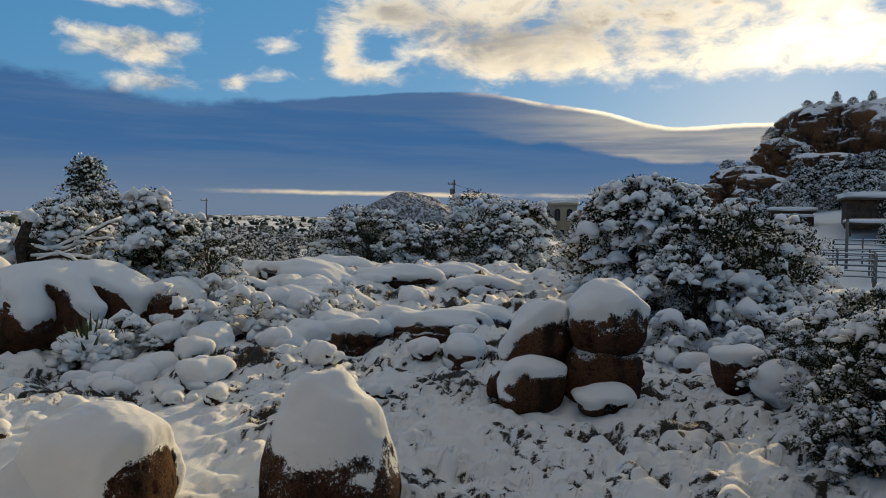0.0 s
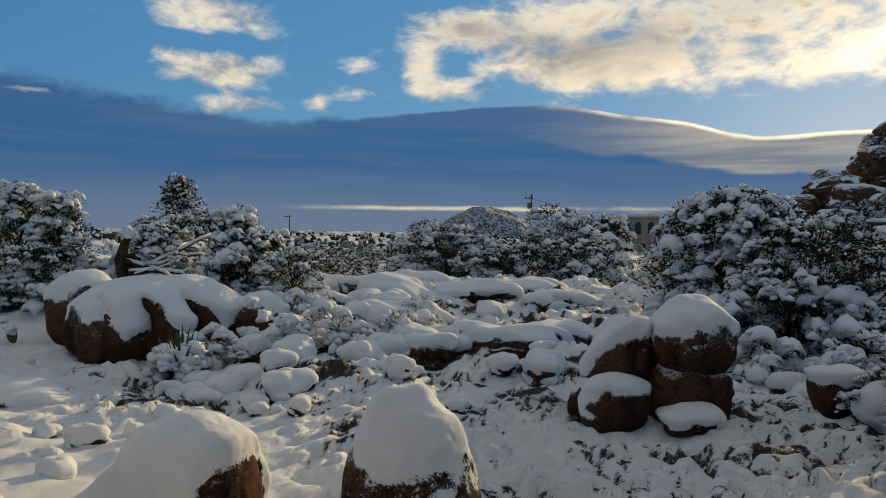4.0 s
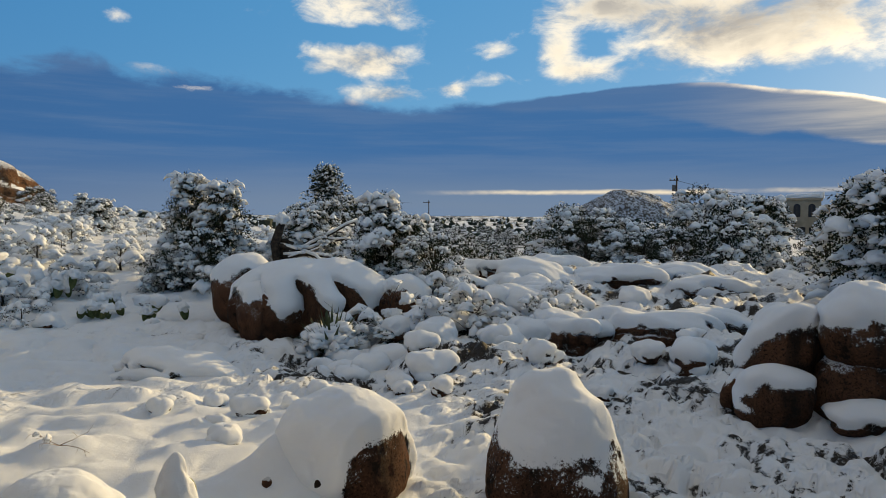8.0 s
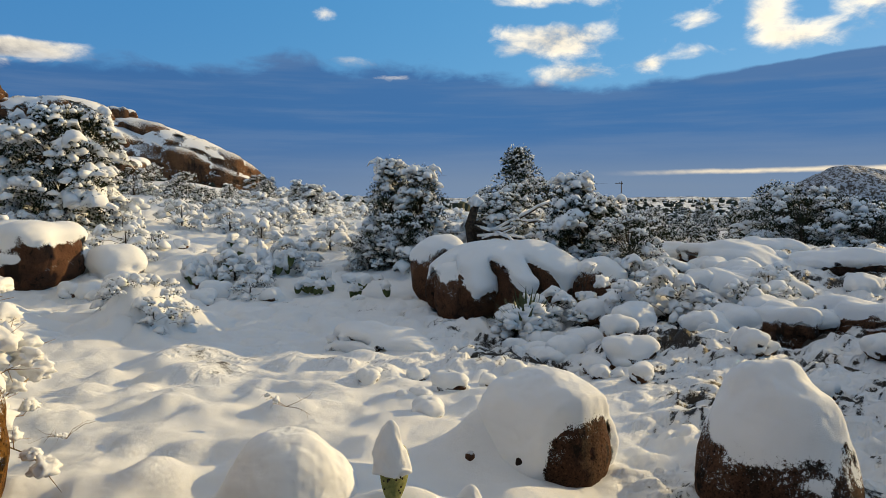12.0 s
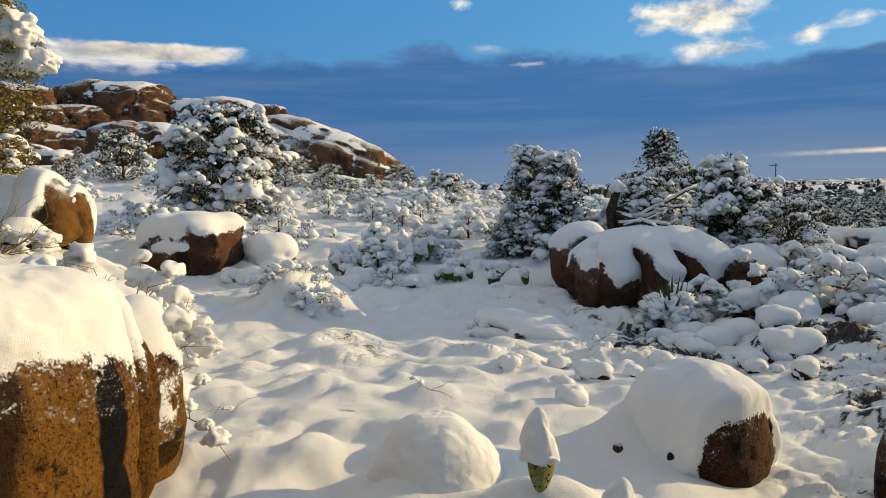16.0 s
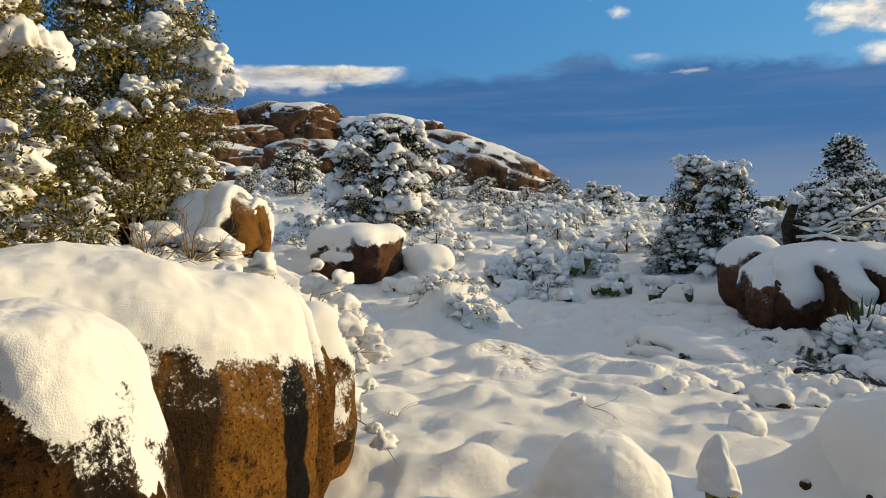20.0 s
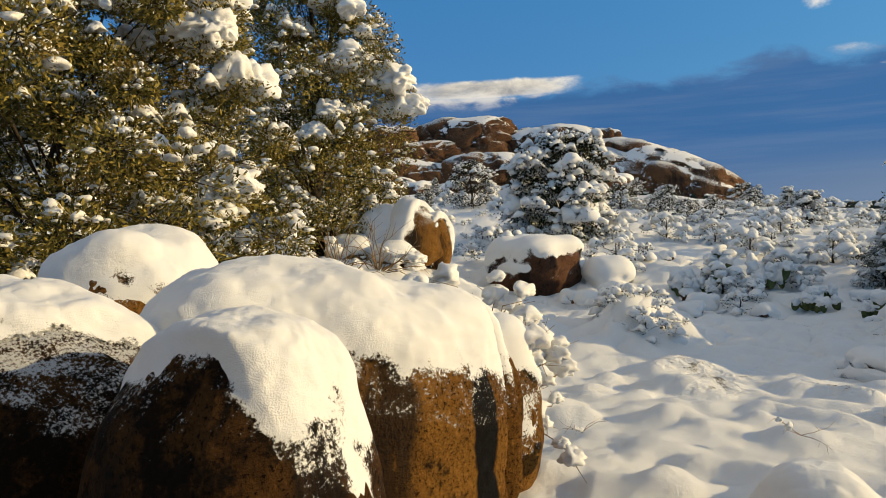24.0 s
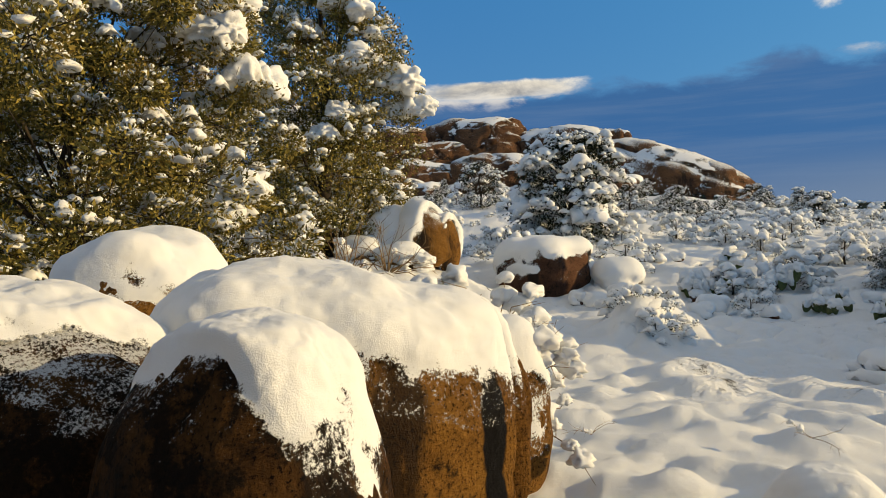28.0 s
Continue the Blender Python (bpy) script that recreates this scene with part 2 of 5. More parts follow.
def make_granite(name, a, b, dark, dust, scale=1.0, streak=None, moss=0.56):
    m, n, s, w = material(name)
    coarse = n.noise(w, 1.3 * scale, 6.0, 0.6)
    grain = n.noise(w, 48.0 * scale, 5.0, 0.82)
    col = n.mix(n.smooth(coarse, 0.35, 0.65), a, b)
    col = n.mix(n.smooth(grain, 0.52, 0.62), col, tuple(c * 0.25 for c in b))
    col = n.mix(n.math("MULTIPLY", n.smooth(grain, 0.46, 0.34), 0.55), col, tuple(min(1.0, c * 1.7) for c in a))
    # water stains running down and dark lichen under the snow line
    sep = n.tree.nodes.new("ShaderNodeSeparateXYZ")
    n.put(sep.inputs[0], w)
    runs = n.noise(n.vec(n.math("MULTIPLY", sep.outputs[0], 2.2 * scale), n.math("MULTIPLY", sep.outputs[1], 2.2 * scale), n.math("MULTIPLY", sep.outputs[2], 0.35 * scale)), 1.0, 5.0, 0.6)
    stain = n.smooth(runs, 0.54, 0.66)
    lichen = n.smooth(n.noise(w, 5.0 * scale, 7.0, 0.7), moss, moss + 0.10)
    col = n.mix(n.math("MULTIPLY", n.math("MAXIMUM", stain, lichen), 0.85), col, dark)
    if streak is not None:
        away = n.math("ABSOLUTE", n.math("SUBTRACT", n.math("ADD", sep.outputs[1], n.math("MULTIPLY", n.math("SUBTRACT", n.noise(w, 4.0, 4.0), 0.5), 0.16)), streak))
        stain = n.math("MAXIMUM", stain, n.smooth(away, 0.085, 0.060))
        col = n.mix(n.smooth(away, 0.085, 0.060), col, dark)
    up = up_facing(n)
    flake = n.noise(w, 70.0 * scale, 5.0, 0.8)
    dusting = n.smooth(n.math("ADD", n.math("MULTIPLY", up, 0.55), flake), 1.0 - dust, 1.08 - dust)
    n.put(s.inputs["Base Color"], n.mix(dusting, col, SNOW_A))
    s.inputs["Specular IOR Level"].default_value = 0.10
    n.put(s.inputs["Roughness"], n.math("SUBTRACT", 0.9, n.math("MULTIPLY", stain, 0.25)))
    bump(n, s, n.math("ADD", grain, n.math("MULTIPLY", n.noise(w, 9.0 * scale, 6.0, 0.65), 1.6)), 1.0, 0.03 / scale)
    return m


def make_ground():
    m, n, s, w = material("snowy_ground")
    attr = n.tree.nodes.new("ShaderNodeAttribute")
    attr.attribute_name = "bare"
    fleck = n.noise(w, 34.0, 6.0, 0.8)
    patch = n.noise(w, 7.0, 5.0, 0.65)
    mask = n.smooth(n.math("ADD", n.math("ADD", attr.outputs["Fac"], n.math("MULTIPLY", fleck, 0.9)), n.math("MULTIPLY", patch, 0.4)), 1.04, 1.16)
    grit = n.mix(n.noise(w, 90.0, 4.0, 0.7), (0.010, 0.009, 0.008), (0.055, 0.042, 0.031))
    n.put(s.inputs["Base Color"], n.mix(mask, snow_colour(n, w), grit))
    n.put(s.inputs["Roughness"], n.math("SUBTRACT", 0.78, n.math("MULTIPLY", mask, 0.2)))
    s.inputs["Specular IOR Level"].default_value = 0.25
    thin = n.smooth(attr.outputs["Fac"], 0.06, 0.30)
    lumpy = n.math("MULTIPLY", n.noise(w, 6.5, 2.0, 0.5), n.math("ADD", 0.08, n.math("MULTIPLY", thin, 1.1)))
    height = n.math("ADD", lumpy, n.math("SUBTRACT", n.math("MULTIPLY", snow_relief(n, w), 0.22), n.math("MULTIPLY", mask, 0.5)))
    bump(n, s, height, 0.8, 0.06)
    return m


def make_plain(name, a, b, scale, rough=0.85, detail=4.0, relief=0.3, distance=0.01):
    m, n, s, w = material(name)
    t = n.noise(w, scale, detail, 0.65)
    n.put(s.inputs["Base Color"], n.mix(n.smooth(t, 0.3, 0.7), a, b))
    s.inputs["Roughness"].default_value = rough
    s.inputs["Specular IOR Level"].default_value = 0.15 if rough > 0.4 else 0.5
    bump(n, s, n.noise(w, scale * 4, 4.0, 0.6), relief, distance)
    return m


def make_leaf(name, a, b, c):
    m, n, s, w = material(name)
    geo = n.tree.nodes.new("ShaderNodeNewGeometry")
    pick = geo.outputs["Random Per Island"]
    col = n.mix(n.smooth(pick, 0.1, 0.9), a, b)
    col = n.mix(n.smooth(n.noise(w, 1.2, 3.0), 0.52, 0.68), col, c)
    n.put(s.inputs["Base Color"], col)
    s.inputs["Roughness"].default_value = 0.7
    s.inputs["Specular IOR Level"].default_value = 0.08
    return m


def make_cap(name, fine, coarse):
    """Snow that thins out in flecks towards the edge of a cap."""
    m, n, s, w = material(name)
    attr = n.tree.nodes.new("ShaderNodeAttribute")
    attr.attribute_name = "depth"
    fleck = n.noise(w, fine, 6.0, 0.8)
    broad = n.noise(w, coarse, 4.0, 0.65)
    cover = n.smooth(n.math("ADD", attr.outputs["Fac"], n.math("ADD", n.math("MULTIPLY", n.math("SUBTRACT", fleck, 0.5), 1.1), n.math("MULTIPLY", n.math("SUBTRACT", broad, 0.5), 0.5))), 0.06, 0.22)
    n.put(s.inputs["Base Color"], snow_colour(n, w))
    n.put(s.inputs["Alpha"], cover)
    s.inputs["Roughness"].default_value = 0.78
    s.inputs["Specular IOR Level"].default_value = 0.12
    bump(n, s, n.math("ADD", snow_relief(n, w), n.math("MULTIPLY", cover, 0.5)), 0.45, 0.015)
    return m


def make_hillside():
    """A far slope of rock and dark scrub with snow between."""
    m, n, s, w = material("far_hillside")
    scrub = n.smooth(n.noise(w, 0.9, 5.0, 0.7), 0.44, 0.56)
    col = n.mix(scrub, (0.62, 0.64, 0.68), n.mix(n.noise(w, 0.35, 3.0), (0.05, 0.055, 0.045), (0.14, 0.095, 0.07)))
    n.put(s.inputs["Base Color"], col)
    s.inputs["Roughness"].default_value = 0.9
    bump(n, s, n.noise(w, 0.6, 6.0, 0.7), 1.0, 1.2)
    return m


SNOW = make_snow()
CAP = make_cap("snow_over_rock", 62.0, 11.0)
CAP_FAR = make_cap("thin_snow_over_far_rock", 2.6, 0.7)
GRANITE = make_granite("granite_brown", (0.130, 0.062, 0.034), (0.066, 0.032, 0.019), (0.012, 0.010, 0.008), 0.10)
GRANITE_NEAR = make_granite("granite_orange", (0.270, 0.130, 0.030), (0.130, 0.060, 0.016), (0.010, 0.008, 0.007), 0.16)
# heavier lichen, and base colours darkened to hold the near boulders' deep shade
GRANITE_LICHEN_SHADE = make_granite("granite_lichened_shaded", (0.100, 0.046, 0.012), (0.028, 0.013, 0.005), (0.005, 0.004, 0.003), 0.10, 1.0, None, 0.46)
GRANITE_STAIN = make_granite("granite_stained", (0.290, 0.138, 0.028), (0.150, 0.068, 0.016), (0.007, 0.006, 0.006), 0.16, 1.0, 0.62)
GRANITE_FAR = make_granite("granite_far", (0.215, 0.110, 0.055), (0.105, 0.055, 0.032), (0.020, 0.016, 0.014), 0.17, 0.18)
GROUND = make_ground()
BARK = make_plain("bark", (0.022, 0.017, 0.013), (0.070, 0.052, 0.038), 14.0)
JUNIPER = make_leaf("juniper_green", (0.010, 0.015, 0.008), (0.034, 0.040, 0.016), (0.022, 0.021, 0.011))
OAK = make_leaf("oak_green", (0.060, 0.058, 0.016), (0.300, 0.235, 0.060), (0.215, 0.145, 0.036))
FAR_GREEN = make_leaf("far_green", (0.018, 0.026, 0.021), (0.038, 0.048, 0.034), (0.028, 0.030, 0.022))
CACTUS = make_plain("cactus_green", (0.045, 0.064, 0.024), (0.120, 0.132, 0.046), 18.0, 0.55)
# lit copy of the cactus green: sunshine painted into the front pad's colour
SUNLIT_CACTUS = make_plain("cactus_green_sunlit", (0.16, 0.17, 0.05), (0.34, 0.32, 0.11), 26.0, 0.55)
YUCCA = make_plain("yucca_green", (0.045, 0.060, 0.030), (0.10, 0.115, 0.055), 9.0, 0.5)
DRY = make_plain("dry_stems", (0.16, 0.10, 0.05), (0.30, 0.20, 0.10), 12.0)
STUCCO = make_plain("tan_stucco", (0.36, 0.29, 0.20), (0.46, 0.37, 0.26), 0.8)
PLANK = make_plain("dark_planks", (0.06, 0.045, 0.035), (0.12, 0.085, 0.06), 2.5)
HILLSIDE = make_hillside()
DARK = make_plain("dark_glass", (0.012, 0.013, 0.016), (0.02, 0.02, 0.024), 1.0, 0.15, relief=0.02)
STEEL = make_plain("weathered_steel", (0.10, 0.095, 0.09), (0.19, 0.18, 0.17), 6.0, 0.5)


# ---- shapes ----
def corners(faces):
    """The faces' corners in one row, and how many each face has."""
    if isinstance(faces, dict):
        return faces["loops"], faces["sizes"]
    if isinstance(faces, np.ndarray):
        return faces.ravel(), np.full(len(faces), faces.shape[1])
    return np.array([int(i) for g in faces for i in g]), np.array([len(g) for g in faces])


def part(name, verts, faces, mat, parent=None, label="", smooth=True, mats=None, slots=None, kind="", field=None):
    """One mesh object from plain lists or arrays, under parent."""
    me = bpy.data.meshes.new(name)
    if not isinstance(verts, np.ndarray):
        verts = np.array([tuple(v) for v in verts], dtype=float)
    loops, sizes = corners(faces)
    me.vertices.add(len(verts))
    me.vertices.foreach_set("co", verts.astype(np.float32).ravel())
    me.loops.add(len(loops))
    me.loops.foreach_set("vertex_index", loops.astype(np.int32))
    me.polygons.add(len(sizes))
    me.polygons.foreach_set("loop_start", (np.cumsum(sizes) - sizes).astype(np.int32))
    me.polygons.foreach_set("loop_total", sizes.astype(np.int32))
    for m in (mats or [mat]):
        me.materials.append(m)
    if slots is not None:
        me.polygons.foreach_set("material_index", np.asarray(slots, dtype=np.int32))
    me.polygons.foreach_set("use_smooth", np.full(len(sizes), bool(smooth)))
    if field is not None:
        me.attributes.new("depth", "FLOAT", "POINT").data.foreach_set("value", np.asarray(field, dtype=np.float32))
    me.update(calc_edges=True)
    ob = new(name, me)
    ob.parent = parent
    return tagged(ob, label, kind=kind)


def thing(name, place, label, category, group="", kind="", rz=0.0):
    ob = new(name)
    ob.empty_display_size = 0.1
    ob.matrix_basis = pose(*place, 0, 0, rz)
    return tagged(ob, label, category, group, kind)


def hash3(i, j, k, seed):
    h = (i.astype(np.int64) * 374761393 + j.astype(np.int64) * 668265263 + k.astype(np.int64) * 2147483647 + seed * 1274126177) & 0x7FFFFFFF
    h = ((h ^ (h >> 13)) * 1274126177) & 0x7FFFFFFF
    return ((h ^ (h >> 16)) & 0xFFFF) / 65535.0


def noise3(p, seed=0):
    """Smooth value noise, -1 to 1, for an array of points."""
    q = np.floor(p)
    f = p - q
    f = f * f * f * (f * (f * 6 - 15) + 10)
    i, j, k = (q[..., n].astype(np.int64) for n in range(3))
    out = 0.0
    for a in (0, 1):
        for b in (0, 1):
            for c in (0, 1):
                wgt = (f[..., 0] if a else 1 - f[..., 0]) * (f[..., 1] if b else 1 - f[..., 1]) * (f[..., 2] if c else 1 - f[..., 2])
                out = out + wgt * hash3(i + a, j + b, k + c, seed)
    return out * 2 - 1


def fbm(p, octaves=4, seed=0, gain=0.5):
    total, amp = 0.0, 1.0
    for o in range(octaves):
        total = total + amp * noise3(p * 2.03 ** o + 17.3 * o, seed + o)
        amp *= gain
    return total


def flat_noise(x, y, wave, octaves=3, seed=0, gain=0.5):
    return fbm(np.stack([x / wave, y / wave, np.full_like(x, 0.37)], -1), octaves, seed, gain)


def step(x, lo, hi):
    t = np.clip((x - lo) / (hi - lo), 0, 1)
    return t * t * (3 - 2 * t)


BALLS = {}


def ball(level):
    if level not in BALLS:
        bm = bmesh.new()
        bmesh.ops.create_icosphere(bm, subdivisions=level, radius=1.0)
        bm.verts.ensure_lookup_table()
        v = np.array([q.co[:] for q in bm.verts])
        f = np.array([[q.index for q in g.verts] for g in bm.faces])
        bm.free()
        BALLS[level] = (v / np.linalg.norm(v, axis=1)[:, None], f)
    return BALLS[level]


def normals(v, f):
    n = np.zeros_like(v)
    fn = np.cross(v[f[:, 1]] - v[f[:, 0]], v[f[:, 2]] - v[f[:, 0]])
    for c in range(3):
        np.add.at(n, f[:, c], fn)
    return n / (np.linalg.norm(n, axis=1)[:, None] + 1e-12)


def stone(size, level, seed, boxy=2.6, rough=0.10, lean=(0, 0), taper=0.0, fine=0.02, grooves=(), strata=0.0):
    """Verts and faces of a rounded boulder (base at z 0), and a smoother version of it for the snow."""
    d, f = ball(level)
    r = (np.abs(d) ** boxy).sum(1) ** (-1.0 / boxy)
    low = fbm(d * 1.1 + seed * 3.7, 2, seed) * rough
    hi = fbm(d * 4.5 + seed * 1.3, 4, seed + 5) * fine
    if strata:
        # layers and upright joints of weathered rock
        lay = d[:, 2] * 2.2 + 0.5 * fbm(d * 1.7 + seed, 2, seed + 11)
        joint = np.arctan2(d[:, 1], d[:, 0]) * 1.9 + 0.35 * fbm(d * 2.1 + seed * 2, 2, seed + 13) + seed
        cell = hash3(np.floor(lay), np.floor(joint), np.floor(joint * 0 + seed), seed)
        edge = np.minimum(np.abs(lay - np.round(lay)), np.abs(joint - np.round(joint)))
        hi = hi + strata * (cell - 0.5) - strata * 0.9 * np.exp(-(edge / 0.07) ** 2)
    half = np.array(size) / 2
    out = []
    for extra in (hi, hi * 0.04):
        v = d * (r * (1 + low + extra))[:, None]
        for ang, width, depth in grooves:
            a = np.arctan2(v[:, 1], v[:, 0]) + 0.10 * np.sin(v[:, 2] * 3 + seed)
            gap = np.abs((a - radians(ang) + np.pi) % (2 * np.pi) - np.pi) / width
            v[:, :2] *= (1 - depth * np.exp(-gap * gap) * step(d[:, 2], 0.95, 0.3))[:, None]
        w = v * half
        w[:, :2] *= (1 - taper * v[:, 2])[:, None]
        w[:, 0] += lean[0] * w[:, 2]
        w[:, 1] += lean[1] * w[:, 2]
        w[:, 2] += half[2]
        out.append(w)
    return out[0], out[1], f


def cap(v, f, thick, reach, seed, ragged=0.12, wave=0.25, bare=None, fluff=0.0):
    """The snow that lies on a boulder: a shell over what faces up, thinning out along its edge."""
    n = normals(v, f)
    even = n[:, 2] - reach
    s = even + ragged * fbm(v / wave + seed, 3, seed + 9, 0.55)
    if bare is not None:
        a = radians(bare[0])
        off = bare[1] * step(n[:, 0] * math.cos(a) + n[:, 1] * math.sin(a), 0.25, 0.75)
        s, even = s - off, even - off
    depth = step(s, -0.05, 0.45)
    soft = even + ragged * 0.8 * fbm(v / (wave * 1.8) + seed, 1, seed + 9)
    t = thick * step(soft, -0.05, 0.45) * (1 + 0.40 * fbm(v / (wave * 2.6) + seed, 2, seed + 3)) + 0.004 - 0.045 * step(soft, -0.12, -0.28)
    if fluff:
        t = t + fluff * step(soft, -0.05, 0.25) * (fbm(v / 0.10 + seed, 3, seed + 21, 0.6) + 1.6 * fbm(v / 0.34 + seed, 2, seed + 22))
    w = v + (n * 0.7 + np.array([0, 0, 0.3])) * t[:, None]
    keep = (even[f] > -0.2 - ragged * 0.8).any(1)
    g = f[keep]
    used = np.unique(g)
    back = np.full(len(v), -1)
    back[used] = np.arange(len(used))
    return w[used], back[g], depth[used]


def boulder(place, size, seed, label, rz=0.0, thick=0.08, reach=0.3, level=5, mat=None, name="boulder", category="boulder", group="", parent=None, tilt=None, sunk=0.12, wave=None, ragged=0.14, bare=None, fluff=0.0, **kw):
    v, sv, f = stone(size, level, seed, **kw)
    lift = np.array([0, 0, -sunk * size[2]])
    if tilt is not None:
        m = np.array(Euler([radians(a) for a in tilt]).to_matrix())
        mid = np.array([0, 0, size[2] / 2])
        v, sv = (v - mid) @ m.T + mid, (sv - mid) @ m.T + mid
    cv, cf, cd = cap(sv, f, thick, reach, seed, ragged, wave or max(size) * 0.22, bare, fluff)
    if parent is None:
        ob = thing(name, place, label, category, group, rz=rz)
        part("rock", v + lift, f, mat or GRANITE, ob)
        part("snow_cap", cv + lift, cf, CAP, ob, "fresh white snow cap with a ragged edge", field=cd)
        return ob
    a = radians(rz)
    m = np.array([[math.cos(a), -math.sin(a), 0], [math.sin(a), math.cos(a), 0], [0, 0, 1]])
    rock = part("rock", (v + lift) @ m.T + np.array(place), f, mat or GRANITE, parent)
    part("snow_cap", (cv + lift) @ m.T + np.array(place), cf, CAP_FAR, rock, field=cd * 0.48)
    return rock


def polar(az, r):
    a = radians(az)
    return -r * math.sin(a), r * math.cos(a)


# ---- the lie of the land ----
RIGHT_AZ = [-130, -110, -80, -60, -45, -36, -31, -27.5, -25.5, -23, -20, -16, -12, -8, 0, 130]
RIGHT_EL = [1, 2.5, 3.5, 4.2, 4.8, 5.2, 5.2, 4.8, 3.9, 3.0, 2.3, 1.4, 0.3, 0.0, 0.0, 0.0]
LEFT_AZ = [-180, 30, 40, 46, 50, 54, 60, 70, 90, 120, 160, 180]
LEFT_EL = [0.2, 0.2, 0.3, 0.6, 1.0, 1.5, 2.0, 2.3, 2.3, 2.0, 1.0, 0.2]
LOW_R = [0, 4, 8, 11.5, 14, 17.5, 19.5, 22, 27, 35, 60]
LOW_LEFT = [0, 0, -0.30, -0.58, -0.55, -0.45, -0.18, 0.30, 0.60, 0.9, 0.9]
LOW_MID = [0, 0, -0.05, -0.15, 0.02, 0.32, 0.40, 0.25, -0.3, -0.6, -0.4]
HUMPS = [(-2.50, 4.55, 0.27, 0.26), (-2.76, 4.42, 0.24, 0.09), (-14.0, 2.8, 3.3, 1.75), (-11.9, 8.15, 0.9, 0.55), (-11.2, 7.5, 0.7, 0.40), (-12.6, 8.9, 0.6, 0.35), (-9.0, 6.9, 0.5, 0.18), (-4.5, 2.7, 0.5, 0.07)]
_rng = np.random.RandomState(5)
for _ in range(380):
    _a, _r = _rng.uniform(26, 68), _rng.uniform(3.8, 11.5)
    _w = _rng.uniform(0.10, 0.34)
    HUMPS.append((*polar(_a, _r), _w, _w * _rng.uniform(0.10, 0.25)))


def cobbles(x, y, cell, seed):
    """Distances to the nearest and second nearest of scattered points, in cells."""
    u, v = x / cell, y / cell
    i, j = np.floor(u), np.floor(v)
    near, next_ = np.full(u.shape, 9.0), np.full(u.shape, 9.0)
    for a in (-1, 0, 1):
        for b in (-1, 0, 1):
            px = i + a + hash3(i + a, j + b, i * 0, seed)
            py = j + b + hash3(i + a, j + b, i * 0, seed + 3)
            d = np.hypot(u - px, v - py)
            next_ = np.where(d < near, near, np.minimum(next_, d))
            near = np.minimum(near, d)
    return near, next_


def land(x, y, small=True):
    """Ground height and how bare of snow it is, with creases between lumps darkened too."""
    x, y = np.asarray(x, dtype=float), np.asarray(y, dtype=float)
    r = np.hypot(x, y) + 1e-6
    az = np.degrees(np.arctan2(-x, y))
    side = step(az, 12, 26)
    z = np.interp(r, LOW_R, LOW_MID) * (1 - side) + np.interp(r, LOW_R, LOW_LEFT) * side
    z = z + 0.10 * flat_noise(x, y, 5.0, 2, 11) * step(r, 2.0, 6.0)
    rough_far = step(r, 14, 30)
    z = z + rough_far * 0.45 * flat_noise(x, y, 9.0, 3, 21)
    # rising ground towards the hills
    right = np.tan(np.radians(np.interp(az, RIGHT_AZ, RIGHT_EL)))
    z = z + (0.3 + 120 * right) * step(r, 34, 118) * step(az, 30, -4) * (1 + 0.10 * flat_noise(x, y, 14.0, 4, 31) * step(r, 40, 80)) * (1 - 0.35 * step(r, 140, 320))
    left = np.tan(np.radians(np.interp(az, LEFT_AZ, LEFT_EL)))
    z = z + (1.0 + 62 * left) * step(r, 18, 60) * step(az, 26, 46) * (1 - 0.5 * step(r, 90, 300))
    far = step(r, 120, 420)
    z = z + far * (1.0 + r * math.tan(radians(0.55)) * (1 + 0.22 * flat_noise(x, y, 60.0, 4, 41))) * step(r, 3200, 1500)
    z = z - 0.25 * step(np.hypot(x, y), 2.4, 0.4)
    # the drifted left and the thin, lumpy snow of the right
    drift = step(az, 12, 30) * step(r, 1.5, 3.0)
    near = step(r, 60, 20)
    z = z + near * drift * (0.06 * flat_noise(x, y, 1.3, 2, 61) + 0.038 * np.abs(flat_noise(x + 0.4 * y, y, 0.6, 3, 71)))
    if small:
        for hx, hy, hr, hh in HUMPS:
            d2 = ((x - hx) ** 2 + (y - hy) ** 2) / (hr * hr)
            near_it = d2 < 6
            if near_it.any():
                z[near_it] += hh * np.exp(-d2[near_it] ** 1.35)
    lumps = flat_noise(x, y, 0.26, 3, 81, 0.55)
    wide = flat_noise(x, y, 1.1, 3, 91)
    thin = step(az, 24, 12) * near
    wx, wy = x + 0.05 * lumps + 0.05 * wide, y + 0.05 * flat_noise(x, y, 0.4, 2, 83)
    c1, c2 = cobbles(wx * 0.62, wy, 0.15, 5)
    e1, e2 = cobbles(wx, wy * 1.1, 0.52, 6)
    rubble = np.maximum(thin, step(r, 8.0, 9.5) * near * step(az, 40, 28)) * step(r, 1.0, 2.5)
    dome = np.clip(1 - (c1 / 0.75) ** 2, 0, 1) ** 0.7
    swell = np.clip(1 - (e1 / 0.85) ** 2, 0, 1) ** 0.7
    open_ = flat_noise(x, y, 0.8, 3, 87)
    z = z + rubble * (0.10 * dome * (0.8 + 0.5 * open_) + 0.07 * flat_noise(x * 0.8, y, 0.13, 2, 85) + 0.11 * swell + 0.05 * wide - 0.13)
    # gravel flecks in thin snow, plus shadow lines between lumps painted in
    gaps = rubble * (0.30 * step(c2 - c1, 0.20, 0.03) * step(open_, -0.7, 0.1) + 0.16 * step(e2 - e1, 0.22, 0.03) + 0.34 * open_ + 0.12)
